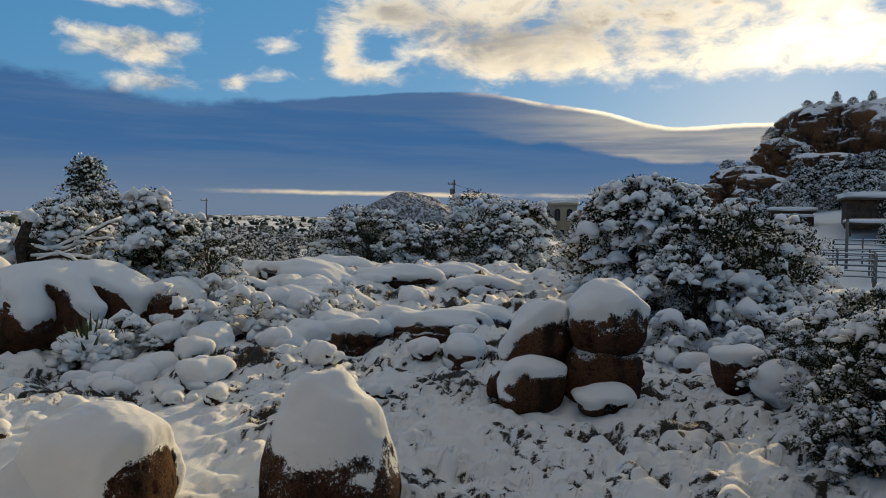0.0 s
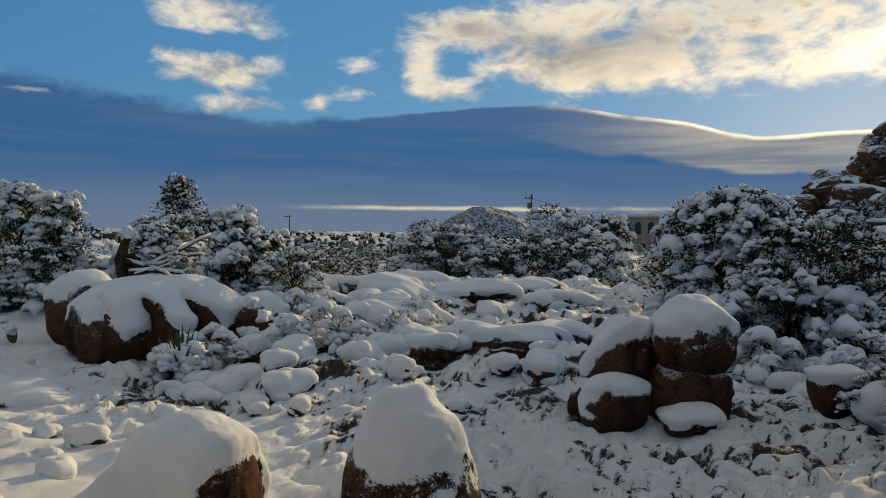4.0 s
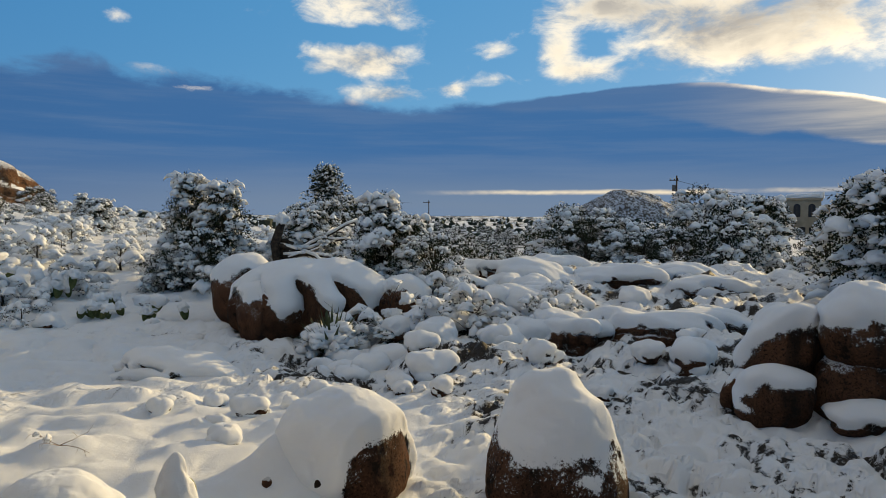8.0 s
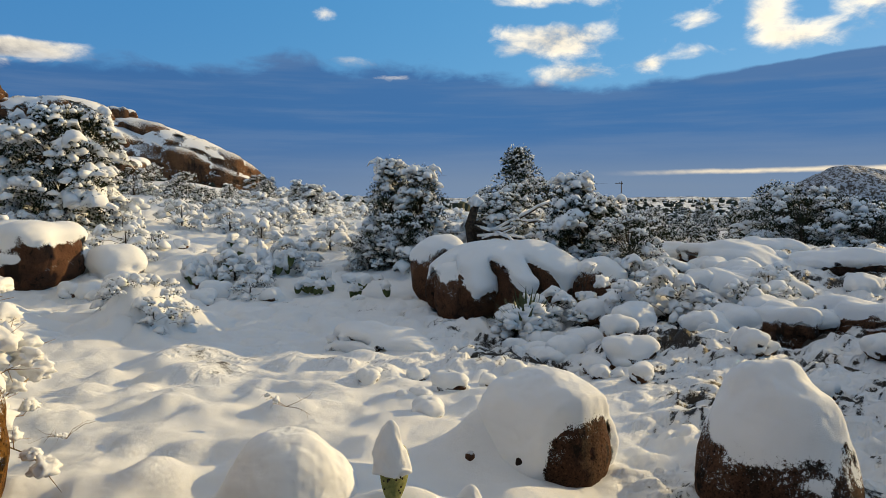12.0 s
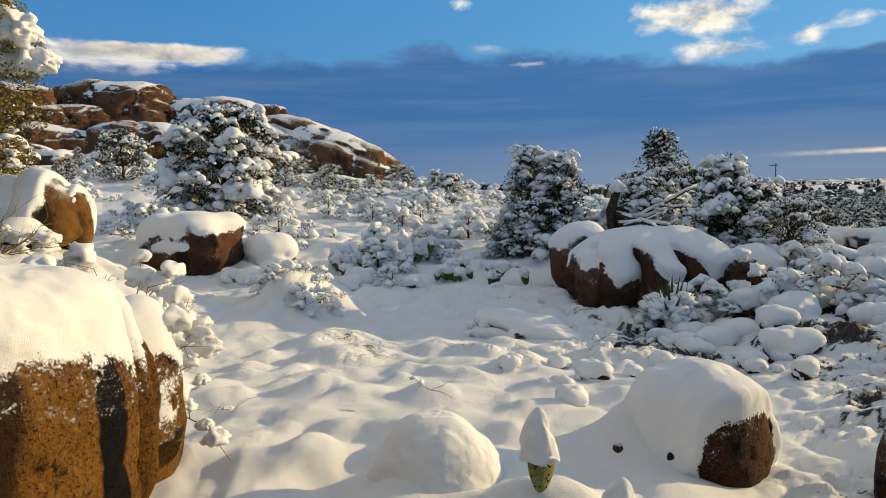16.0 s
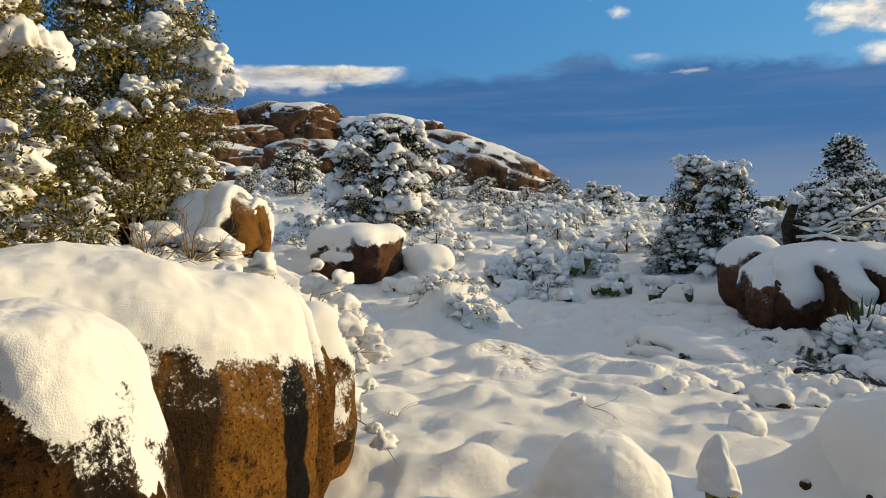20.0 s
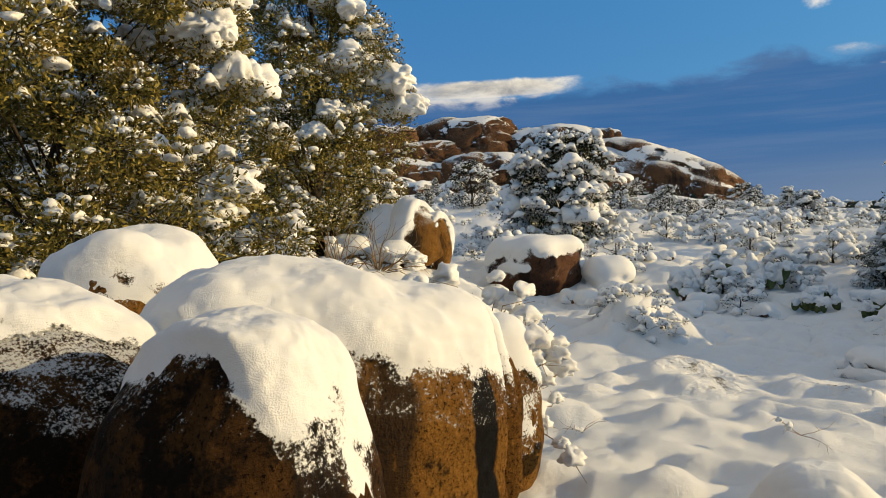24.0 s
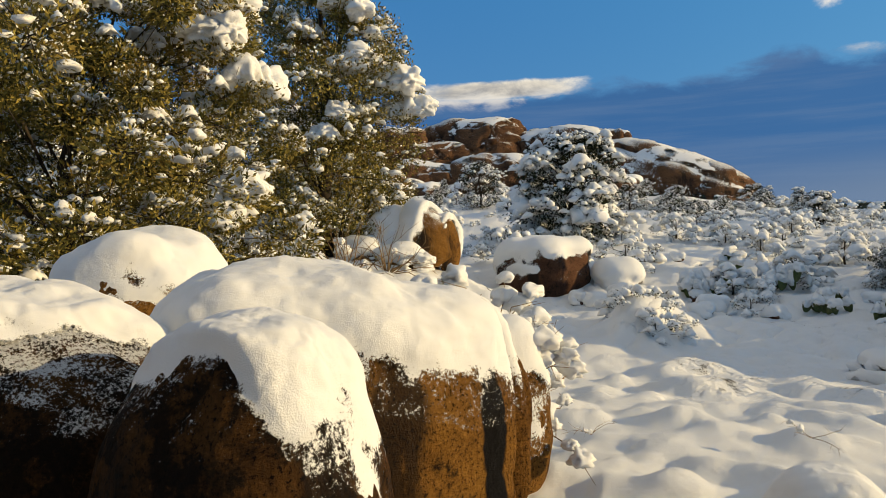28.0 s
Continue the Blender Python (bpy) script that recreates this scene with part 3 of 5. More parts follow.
    # tumbled pillows of snow over stones and low plants
    heap = step(r, 8.6, 10.5) * step(r, 48, 36) * step(az, -13, -5) * step(az, 76, 66) * (1 - 0.75 * step(az, 26, 34) * step(r, 13.5, 11.5))
    pil = flat_noise(x + 0.3 * wide, y, 1.05, 2, 131, 0.45)
    pit = flat_noise(x, y - 0.3 * wide, 0.5, 2, 141, 0.5)
    bulge = np.sqrt(np.abs(pil) + 0.002)
    z = z + heap * (0.20 * bulge + 0.10 * np.sqrt(np.abs(pit)) - 0.12)
    g1, g2 = cobbles(wx * 0.8, wy, 1.05, 9)
    k1, k2 = cobbles(wx, wy, 0.36, 12)
    mound = np.clip(1 - (g1 / 0.82) ** 2, 0, 1) ** 0.6
    knob = np.clip(1 - (k1 / 0.78) ** 2, 0, 1) ** 0.6
    heap2 = heap * step(az, 40, 28) * (0.75 + 0.6 * wide)
    z = z + heap2 * (0.36 * mound + 0.07 * knob - 0.22)
    hollow = heap2 * (0.56 * step(g2 - g1, 0.20, 0.02) + 0.20 * step(k2 - k1, 0.22, 0.03) + 0.22 * open_) + 0.4 * heap * (0.80 * step(np.abs(pil), 0.12, 0.0) + 0.52 * step(np.abs(pit), 0.10, 0.0) + 0.12 * wide)
    bare = gaps * step(r, 30, 14)
    bare = np.maximum(bare, step(r, 7.5, 9) * step(r, 22, 14) * step(az, 62, 52) * (0.40 * wide + 0.10 - 0.35 * np.abs(lumps)))
    bare = np.maximum(bare, step(r, 25, 60) * (0.30 + 0.14 * step(r, 150, 400) + 0.25 * flat_noise(x, y, 6.0, 4, 95)))
    bare = np.maximum(bare, hollow)
    return z, bare


def ground_z(x, y):
    return float(land(np.array([x]), np.array([y]), False)[0][0])


def build_ground():
    azs = np.concatenate([np.arange(-44, 120, 0.28), np.arange(120, 316, 3.0)])
    rs = np.concatenate([[0.05, 0.4, 0.8, 1.2, 1.6], 2.0 * 1.0112 ** np.arange(0, 119), 7.53 * 1.0085 ** np.arange(0, 164), 30.13 * 1.0145 ** np.arange(0, 48), 60 * 1.045 ** np.arange(0, 92)])
    A, R = np.meshgrid(np.radians(azs), rs, indexing="ij")
    x, y = -R * np.sin(A), R * np.cos(A)
    z, bare = land(x.ravel(), y.ravel())
    # grit colour on the steepest little faces
    zz = z.reshape(A.shape)
    rise = np.hypot(np.gradient(zz, axis=1) / np.gradient(R, axis=1), np.gradient(zz, axis=0) / (R * 0.0049 + 0.001))
    bare = np.maximum(bare, (step(rise, 0.55, 1.15) * step(R, 6.5, 8.0) * step(R, 45, 25) * step(np.degrees(A), 44, 24) * 0.58).ravel())
    v = np.stack([x.ravel(), y.ravel(), z], 1)
    na, nr = len(azs), len(rs)
    i, j = np.meshgrid(np.arange(na), np.arange(nr - 1), indexing="ij")
    k = (i + 1) % na
    f = np.stack([i * nr + j, i * nr + j + 1, k * nr + j + 1, k * nr + j], -1).reshape(-1, 4)
    f = f[:, ::-1]
    me = bpy.data.meshes.new("ground")
    me.vertices.add(len(v))
    me.vertices.foreach_set("co", v.ravel())
    me.loops.add(f.size)
    me.loops.foreach_set("vertex_index", f.ravel().astype(np.int32))
    me.polygons.add(len(f))
    me.polygons.foreach_set("loop_start", np.arange(0, f.size, 4, dtype=np.int32))
    me.polygons.foreach_set("loop_total", np.full(len(f), 4, dtype=np.int32))
    me.polygons.foreach_set("use_smooth", np.ones(len(f), dtype=bool))
    me.attributes.new("bare", "FLOAT", "POINT").data.foreach_set("value", bare.astype(np.float32))
    me.materials.append(GROUND)
    me.update()
    me.validate()
    tagged(new("ground", me), "snow-covered desert ground with thin gravelly patches", "ground", kind="structure")


build_ground()


# ---- plants ----
def tube(points, radii, sides=6):
    """Verts and faces of a tapered bent tube."""
    pts = [Vector(p) for p in points]
    v, f = [], []
    for i, p in enumerate(pts):
        d = (pts[min(i + 1, len(pts) - 1)] - pts[max(i - 1, 0)]).normalized()
        a = d.orthogonal().normalized()
        b = d.cross(a)
        for s in range(sides):
            t = 2 * math.pi * s / sides
            v.append(p + (a * math.cos(t) + b * math.sin(t)) * radii[i])
        if i:
            for s in range(sides):
                f.append(((i - 1) * sides + s, (i - 1) * sides + (s + 1) % sides, i * sides + (s + 1) % sides, i * sides + s))
    f.append(tuple(range(sides))[::-1])
    f.append(tuple(len(v) - sides + s for s in range(sides)))
    return v, f


class Pile:
    """Collects pieces into one mesh."""

    def __init__(self):
        self.points, self.rows, self.sizes, self.count = [], [], [], 0

    def add(self, v, f):
        v = v if isinstance(v, np.ndarray) else np.array([tuple(q) for q in v], dtype=float)
        loops, sizes = corners(f)
        self.points.append(v)
        self.rows.append(loops + self.count)
        self.sizes.append(sizes)
        self.count += len(v)

    @property
    def v(self):
        return np.concatenate(self.points)

    @property
    def f(self):
        return {"loops": np.concatenate(self.rows), "sizes": np.concatenate(self.sizes)}


def snow_lump(rng, size, level=2, seed=0):
    """An uneven clod of snow that hangs over what it lies on."""
    d, f = ball(level)
    k = 1 + 0.42 * fbm(d * 1.5 + seed * 2.1, 2, seed) + 0.32 * fbm(d * 2.9 + seed, 2, seed + 2)
    v = d * k[:, None]
    v[:, 2] = np.where(v[:, 2] < 0, v[:, 2] * 0.9, v[:, 2])
    v[:, 2] -= 0.10 * (v[:, 0] ** 2 + v[:, 1] ** 2)
    v = v * np.array(size)
    a = rng.uniform(0, 6.28)
    c, s = math.cos(a), math.sin(a)
    return v @ np.array([[c, s, 0], [-s, c, 0], [0, 0, 1]]), f


CLODS = {}


def clod(rng, size, level):
    """One of a few ready-made clods, turned and sized."""
    key = (level, rng.randint(0, 12))
    if key not in CLODS:
        CLODS[key] = snow_lump(np.random.RandomState(key[1]), (1, 1, 1), level, key[1] * 7 + 1)
    v, f = CLODS[key]
    a = rng.uniform(0, 6.28)
    c, s = math.cos(a), math.sin(a)
    return (v * np.array(size)) @ np.array([[c, s, 0], [-s, c, 0], [0, 0, 1]]), f


def leaves(rng, centre, spread, count, size, long=2.2, droop=0.0):
    """Small pointed leaves in a loose ball."""
    d = rng.normal(size=(count, 3))
    d /= np.linalg.norm(d, axis=1)[:, None]
    c = np.array(centre) + d * (rng.uniform(0.25, 1.0, (count, 1)) ** 0.6) * np.array(spread)
    axis = d + rng.normal(size=(count, 3)) * 0.7
    axis[:, 2] += 0.25 - droop
    axis /= np.linalg.norm(axis, axis=1)[:, None]
    side = np.cross(axis, rng.normal(size=(count, 3)))
    side /= np.linalg.norm(side, axis=1)[:, None] + 1e-9
    s = size * rng.uniform(0.6, 1.4, (count, 1))
    v = np.stack([c - axis * s * long * 0.5, c + side * s * 0.5, c + axis * s * long * 0.5, c - side * s * 0.5], 1).reshape(-1, 3)
    f = np.arange(count * 4).reshape(-1, 4)
    return v, f


def tree(name, seed, height, radius, label, category="tree", clumps=60, leaf=0.05, per=75, snow=0.9, foliage=None, profile="round", lump=2, base=0.12, trunk=0.09, clump=0.19, dust=36, open_=0.0, bend=0.0, lumps=1.0, twigs=2, pillows=(), bits=1, crumbs=0, long=2.2):
    """A snow-laden evergreen: trunk with limbs, a crown of leaf clumps, and the snow that lies on them."""
    rng = np.random.RandomState(seed)
    ob = thing(name, (0, 0, 0), label, category)
    wood, green, white = Pile(), Pile(), Pile()
    top = Vector((bend * height, 0, height * 0.92))
    spine = [Vector((0, 0, -0.15))]
    for i in range(1, 7):
        t = i / 6
        spine.append(Vector((bend * height * t * t + rng.normal() * 0.03 * height * t * (1 - t) * 2, rng.normal() * 0.04 * height * (1 - t) * t * 2, top.z * t)))
    wood.add(*tube(spine, [trunk * (1.05 - 0.9 * i / 6) for i in range(7)], 7))
    for i in range(clumps):
        t = base + (1 - base) * ((i + rng.uniform(0, 1)) / clumps) ** 0.85
        if profile == "cone":
            w = (1 - t) ** 0.75 * 1.05 + 0.06
        elif profile == "pine":
            w = 0.35 + 0.65 * math.sin(math.pi * min(1, max(0, (t - 0.15) / 0.85)) ** 0.8)
        else:
            w = math.sqrt(max(0.02, 1 - ((t - 0.42) / 0.60) ** 2))
        a = i * 2.39996 + rng.uniform(-0.5, 0.5)
        out = radius * w * rng.uniform(0.55 if not open_ else 0.35, 1.08)
        c = Vector((math.cos(a) * out + bend * height * t * t, math.sin(a) * out, height * t * 0.97))
        s = clump * height * rng.uniform(0.55, 1.25) * (1.1 - 0.45 * t)
        k = min(6, max(1, int(t * 5)))
        root = spine[k - 1].lerp(spine[k], rng.uniform(0, 1))
        mid = root.lerp(c, 0.55) + Vector((0, 0, rng.uniform(-0.02, 0.10) * height))
        if clumps > 100 and i % 5:
            root = mid.lerp(c, 0.2)
            wood.add(*tube([root, c], [trunk * 0.07, trunk * 0.03], 4))
        else:
            wood.add(*tube([root, mid, c], [trunk * 0.30 * (1.1 - t), trunk * 0.18, trunk * 0.05], 4))
        green.add(*leaves(rng, c, (s, s, s * 0.75), per, leaf, long))
        for q in range(twigs):
            tip = c + Vector((rng.normal() * s * 0.7, rng.normal() * s * 0.7, rng.uniform(-0.3, 0.6) * s))
            wood.add(*tube([c, tip], [trunk * 0.06, trunk * 0.02], 3))
        if rng.uniform() < snow:
            # a pad of snow over the bough and fingers of it that droop outwards
            away = math.atan2(c.y, c.x - bend * height * t * t)
            for q in range(4):
                z = lumps * s * (0.16 + 0.40 * rng.uniform() ** 1.6)
                v, f = clod(rng, (z, z * rng.uniform(0.65, 0.95), z * rng.uniform(0.34, 0.5)), lump)
                v = v - np.array([0, 0, 0.5]) * (np.linalg.norm(v[:, :2], axis=1)[:, None] ** 2) / max(z, 1e-6)
                white.add(v + np.array(c) + np.array([rng.normal() * s * 0.36, rng.normal() * s * 0.36, s * rng.uniform(0.30, 0.72)]), f)
            for q in range(4 + bits):
                u, e = away + rng.normal() * 0.9, rng.uniform(-0.1, 0.9)
                way = np.array([math.cos(u) * math.cos(e), math.sin(u) * math.cos(e), math.sin(e)])
                p = np.array(c) + way * s * np.array([1, 1, 0.75]) * rng.uniform(0.6, 1.0)
                z = lumps * s * rng.uniform(0.12, 0.24)
                v, f = clod(rng, (z, z * rng.uniform(0.7, 1.0), z * rng.uniform(0.55, 0.8)), max(1, lump - 1))
                out_ = v @ way
                v = v + np.outer(out_, way) * rng.uniform(0.2, 0.8)
                v[:, 2] -= 0.45 * np.maximum(out_, 0)
                white.add(v + p, f)
        for q in range(crumbs if rng.uniform() < snow + 0.15 else crumbs // 3):
            u, e = rng.uniform(0, 6.28), rng.uniform(-0.3, 1.3)
            z = s * rng.uniform(0.05, 0.15)
            v, f = clod(rng, (z * rng.uniform(0.8, 1.5), z, z * rng.uniform(0.5, 0.8)), 2)
            white.add(v + np.array(c) + s * rng.uniform(0.5, 1.0) * np.array([math.cos(u) * math.cos(e), math.sin(u) * math.cos(e), 0.8 * math.sin(e)]), f)
        if dust:
            v, f = leaves(rng, c + Vector((0, 0, s * 0.3)), (s * 1.0, s * 1.0, s * 0.65), dust, leaf * 1.1, 1.3)
            white.add(v + np.array([0, 0, leaf * 0.3]), f)
    for px, py, pz, ps in pillows:
        for q in range(5):
            v, f = snow_lump(rng, (ps * rng.uniform(0.45, 0.8), ps * rng.uniform(0.45, 0.8), ps * rng.uniform(0.4, 0.6)), 4, rng.randint(1, 99))
            white.add(v + np.array([px + rng.normal() * ps * 0.35, py + rng.normal() * ps * 0.35, pz + rng.normal() * ps * 0.12]), f)
        green.add(*leaves(rng, (px, py, pz - ps * 0.45), (ps, ps, ps * 0.5), per, leaf))
    part("trunk", wood.v, wood.f, BARK, ob, "dark rough bark")
    part("crown", green.v, green.f, foliage or JUNIPER, ob, smooth=False, kind="stuff")
    part("snow_load", white.v, white.f, SNOW, ob, "pillows of fresh snow on the twigs", kind="stuff")
    return ob


def discard(ob):
    for o in (*ob.children_recursive, ob):
        bpy.data.objects.remove(o)


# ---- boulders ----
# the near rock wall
# the first two have shade painted into their darker, lichened granite
boulder((-2.92, 0.27, 0.0), (1.00, 1.02, 1.665), 3, "near granite boulder with an orange face and a thick snow dome", -38, 0.07, 0.26, 7, GRANITE_LICHEN_SHADE, wave=0.14, ragged=0.13, fluff=0.010, boxy=2.5, rough=0.05, taper=0.14, bare=(-20, 0.42))
boulder((-3.92, -0.86, 0.0), (1.45, 2.12, 1.77), 4, "dark shaded granite boulder with a snow dome, beside another", -30, 0.07, 0.52, 7, GRANITE_LICHEN_SHADE, wave=0.14, ragged=0.13, fluff=0.010, boxy=2.5, rough=0.05, tilt=(-6, 0, 0), bare=(38, 1.5))
boulder((-4.25, 0.80, -0.22), (1.50, 2.15, 1.94), 7, "long granite boulder with black water stain and snow on top", 8, 0.08, 0.28, 7, GRANITE_STAIN, wave=0.14, ragged=0.13, fluff=0.010, boxy=2.9, rough=0.05, grooves=((50, 0.045, 0.18), (61, 0.05, 0.12)), tilt=(-9, 0, 0))
boulder((-4.62, 1.95, 0.0), (0.62, 0.66, 1.16), 8, "small granite boulder at the wall's end hung with snow", 0, 0.12, 0.1, 5, GRANITE_NEAR, wave=0.15)
boulder((-5.75, -0.32, 0.0), (1.4, 1.36, 1.96), 9, "granite boulder behind the rock wall with a snow dome", 0, 0.08, 0.40, 6, GRANITE_NEAR, wave=0.16, fluff=0.010)
boulder((-6.34, -1.80, 0.0), (1.2, 1.1, 1.95), 10, "sunlit granite boulder with snow beside the oak", 0, 0.10, 0.40, 5, GRANITE_NEAR, wave=0.12)
# front boulders
boulder((-0.72, 4.72, -0.02), (0.80, 0.78, 0.92), 11, "egg-shaped brown granite boulder under a tall snow cap", -12, 0.08, 0.30, 6, wave=0.10, fluff=0.006, ragged=0.12, boxy=2.3, taper=0.36, rough=0.06, sunk=0.12, lean=(-0.10, 0.0))
boulder((-2.20, 4.76, -0.10), (0.84, 0.80, 0.80), 13, "rounded boulder half buried in a smooth snow mound", 0, 0.08, -0.75, 6, wave=0.12, fluff=0.008, ragged=0.10, boxy=2.8, sunk=0.24, rough=0.05, taper=0.08, bare=(-24, 1.05))
boulder((-3.02, 3.08, -0.27), (0.68, 0.64, 0.74), 17, "small boulder wrapped in a snow dome", 0, 0.09, -0.45, 6, wave=0.2, sunk=0.08, fluff=0.008, rough=0.06, boxy=2.2, taper=0.10)
for _x, _y, _z, _w, _h, _s in [(-2.21, 4.42, -0.05, 0.20, 0.25, 91), (-2.50, 4.24, 0.04, 0.08, 0.09, 92), (-2.40, 4.29, 0.00, 0.10, 0.10, 93)]:
    _v, _, _f = stone((_w, _w, _h), 4, _s, rough=0.12)
    part("rock", _v, _f, GRANITE, thing("stone", (_x, _y, _z), "dark patch of rock showing through a hole in the snow", "stone"))
# the group of balanced boulders
boulder((1.70, 7.74, -0.16), (0.84, 0.76, 0.80), 19, "lower brown boulder carrying another on its back", 10, 0.02, 1.2, 5, sunk=0.12, fine=0.05, boxy=3.0)
boulder((1.75, 7.74, 0.43), (0.80, 0.76, 0.72), 20, "upper rounded boulder with a tall snow cap, balanced on another", 0, 0.10, 0.12, 6, wave=0.12, ragged=0.10, sunk=0.05, boxy=2.3, bare=(-20, 0.2))
boulder((1.06, 7.94, 0.08), (0.62, 0.66, 0.98), 23, "leaning brown boulder with a sloping snow cap", 0, 0.12, 0.12, 6, wave=0.12, ragged=0.10, tilt=(0, 32, 0), sunk=0.12, bare=(-75, 0.35))
boulder((0.95, 7.52, -0.10), (0.70, 0.58, 0.54), 25, "low rounded boulder with a snow cap at the group's foot", 5, 0.07, 0.15, 5, wave=0.12, ragged=0.10, sunk=0.1, bare=(-50, 0.4))
boulder((1.66, 7.36, -0.10), (0.52, 0.42, 0.25), 27, "small dark stone under a snow pillow", 0, 0.09, 0.0, 5, wave=0.12, sunk=0.1)
boulder((0.68, 7.80, -0.05), (0.30, 0.28, 0.44), 29, "small tilted dark stone beside the boulder group", 0, 0.03, 0.5, 4, tilt=(0, 30, 0))
boulder((3.38, 8.20, -0.08), (0.50, 0.46, 0.55), 31, "stump-like boulder narrowing downwards with a flat snow cap", 0, 0.10, 0.22, 5, wave=0.12, ragged=0.10, taper=-0.24, boxy=2.8)
boulder((3.62, 7.62, -0.10), (0.42, 0.40, 0.46), 33, "small boulder wrapped in snow beside the bushes", 0, 0.10, -0.3, 5, wave=0.12)
# the big split boulders in the middle
boulder((-6.95, 13.05, -0.72), (3.2, 2.1, 1.62), 36, "large brown boulder split into rounded lobes under one drape of snow", 30, 0.17, -0.15, 6, wave=0.26, ragged=0.32, boxy=2.2, rough=0.07, sunk=0.03, grooves=((-140, 0.12, 0.22), (-104, 0.15, 0.40), (-66, 0.12, 0.30), (-165, 0.12, 0.2)), bare=(-152, 0.62), group="split boulders")
boulder((-7.55, 12.15, -0.70), (0.85, 0.85, 1.30), 35, "rounded brown boulder lobe leaning on a larger boulder under snow", 30, 0.12, 0.34, 5, wave=0.16, ragged=0.26, boxy=2.2, rough=0.06, sunk=0.03, group="split boulders")
boulder((-9.05, 13.9, -0.50), (1.35, 1.3, 1.52), 39, "brown boulder behind the split one, heavy with snow", 15, 0.16, 0.10, 5, wave=0.25, ragged=0.26, boxy=2.3, rough=0.07, sunk=0.05, bare=(-75, 0.25), group="split boulders")
boulder((-5.15, 13.7, -0.55), (1.1, 1.0, 1.20), 38, "brown boulder with a sloping shoulder of snow", 15, 0.14, 0.15, 5, wave=0.22, ragged=0.26, boxy=2.3, rough=0.07, sunk=0.05, bare=(-100, 0.35), group="split boulders")
boulder((-18.1, 9.1, -0.22), (2.2, 2.3, 1.65), 41, "table-like brown boulder with a flat snow top", 26, 0.18, -0.10, 5, wave=0.3, boxy=3.4, ragged=0.16, bare=(-34, 0.34), sunk=0.08)
boulder((-17.2, 10.9, -0.3), (1.0, 1.1, 1.0), 42, "rounded boulder entirely wrapped in snow", 0, 0.2, -0.4, 5, wave=0.4)
# piled boulders by the tall tree
PILE = [(-13.72, 4.25, 1.00, 1.10, 1.10, 1.34), (-14.1, 3.72, 1.10, 1.05, 1.0, 1.08), (-13.5, 4.70, 0.92, 0.40, 0.50, 1.10), (-13.3, 3.68, 0.98, 0.75, 0.75, 0.45), (-13.8, 3.0, 1.0, 0.8, 0.8, 0.6)]
for s, (x, y, z, a, b, c) in enumerate(PILE):
    boulder((x, y, z), (a, b, c), 51 + s, "orange sunlit boulder in a small pile, capped with snow", 20 * s, 0.15, -0.30, 5, GRANITE_NEAR, group="piled boulders", wave=0.16, ragged=0.14, boxy=2.2, taper=(0.40, 0.40, 0.15, 0.0, 0.0)[s], bare=(26 - 20 * s, (0.95, 0.35, 0.9, 0.2, 0.3)[s]), sunk=0.06)
# rock slabs and ledges in the middle distance
LEDGES = [(-0.35, 11.75, -0.45, 2.0, 0.9, 0.80, 61), (-1.5, 11.35, -0.45, 0.9, 0.8, 0.70, 62), (0.7, 12.2, -0.40, 1.2, 0.9, 0.70, 63), (-3.3, 17.0, 0.0, 2.6, 1.3, 0.85, 64), (-1.0, 17.3, 0.0, 2.2, 1.3, 0.75, 65), (-2.4, 14.4, -0.25, 1.8, 1.1, 0.75, 66),
          (-4.4, 15.4, -0.15, 1.3, 1.0, 0.80, 68), (-3.9, 12.3, -0.5, 1.2, 0.9, 0.80, 69), (-5.0, 17.8, 0.05, 1.7, 1.2, 0.8, 71), (0.9, 16.4, -0.05, 1.6, 1.0, 0.65, 72), (-7.3, 9.3, -0.85, 2.2, 0.9, 0.55, 74), (-5.1, 13.9, -0.4, 0.8, 0.8, 0.95, 77), (-3.0, 19.2, 0.1, 1.9, 1.2, 0.8, 78), (0.4, 19.0, 0.1, 1.8, 1.2, 0.7, 79)]
for x, y, z, a, b, c, s in LEDGES:
    boulder((x, y, z), (a, b, c), s, "weathered brown rock ledge under thick uneven snow", (s * 37) % 40 - 20, 0.16, 0.30 if s < 64 else -0.05, 5, name="rock_ledge", category="rock", group="rock ledges", wave=0.2, ragged=0.32, boxy=3.0 if s < 64 else 2.1, rough=0.26, fine=0.08, strata=0.16, sunk=0.1, bare=(-90, 0.26), tilt=((s * 13) % 13 - 2, (s * 7) % 15 - 7, 0))

# snowed-over stones, a few shapes copied about
rng = np.random.RandomState(3)
STONES = [boulder((0, 0, 0), size, 81 + k, "small stone buried under a pillow of snow", 0, 0.10, reach, 4, name="snowy_stone", category="stone", group="snowed-over stones", wave=0.12, ragged=0.25, sunk=0.36, rough=0.24, fine=0.06)
          for k, (size, reach) in enumerate([((0.6, 0.5, 0.46), -0.25), ((0.5, 0.5, 0.5), -0.3), ((0.7, 0.5, 0.48), -0.15), ((0.45, 0.4, 0.4), -0.3), ((0.6, 0.6, 0.5), -0.2)])]


def put(ob, az, r, scale=1.0, rz=0.0, dz=0.0, xy=None):
    """A copy of ob on the ground at that place."""
    x, y = xy or polar(az, r)
    made = copy_thing(ob, pose(x, y, ground_z(x, y) + dz, 0, 0, rz))
    made.scale = (scale, scale, scale)
    return made


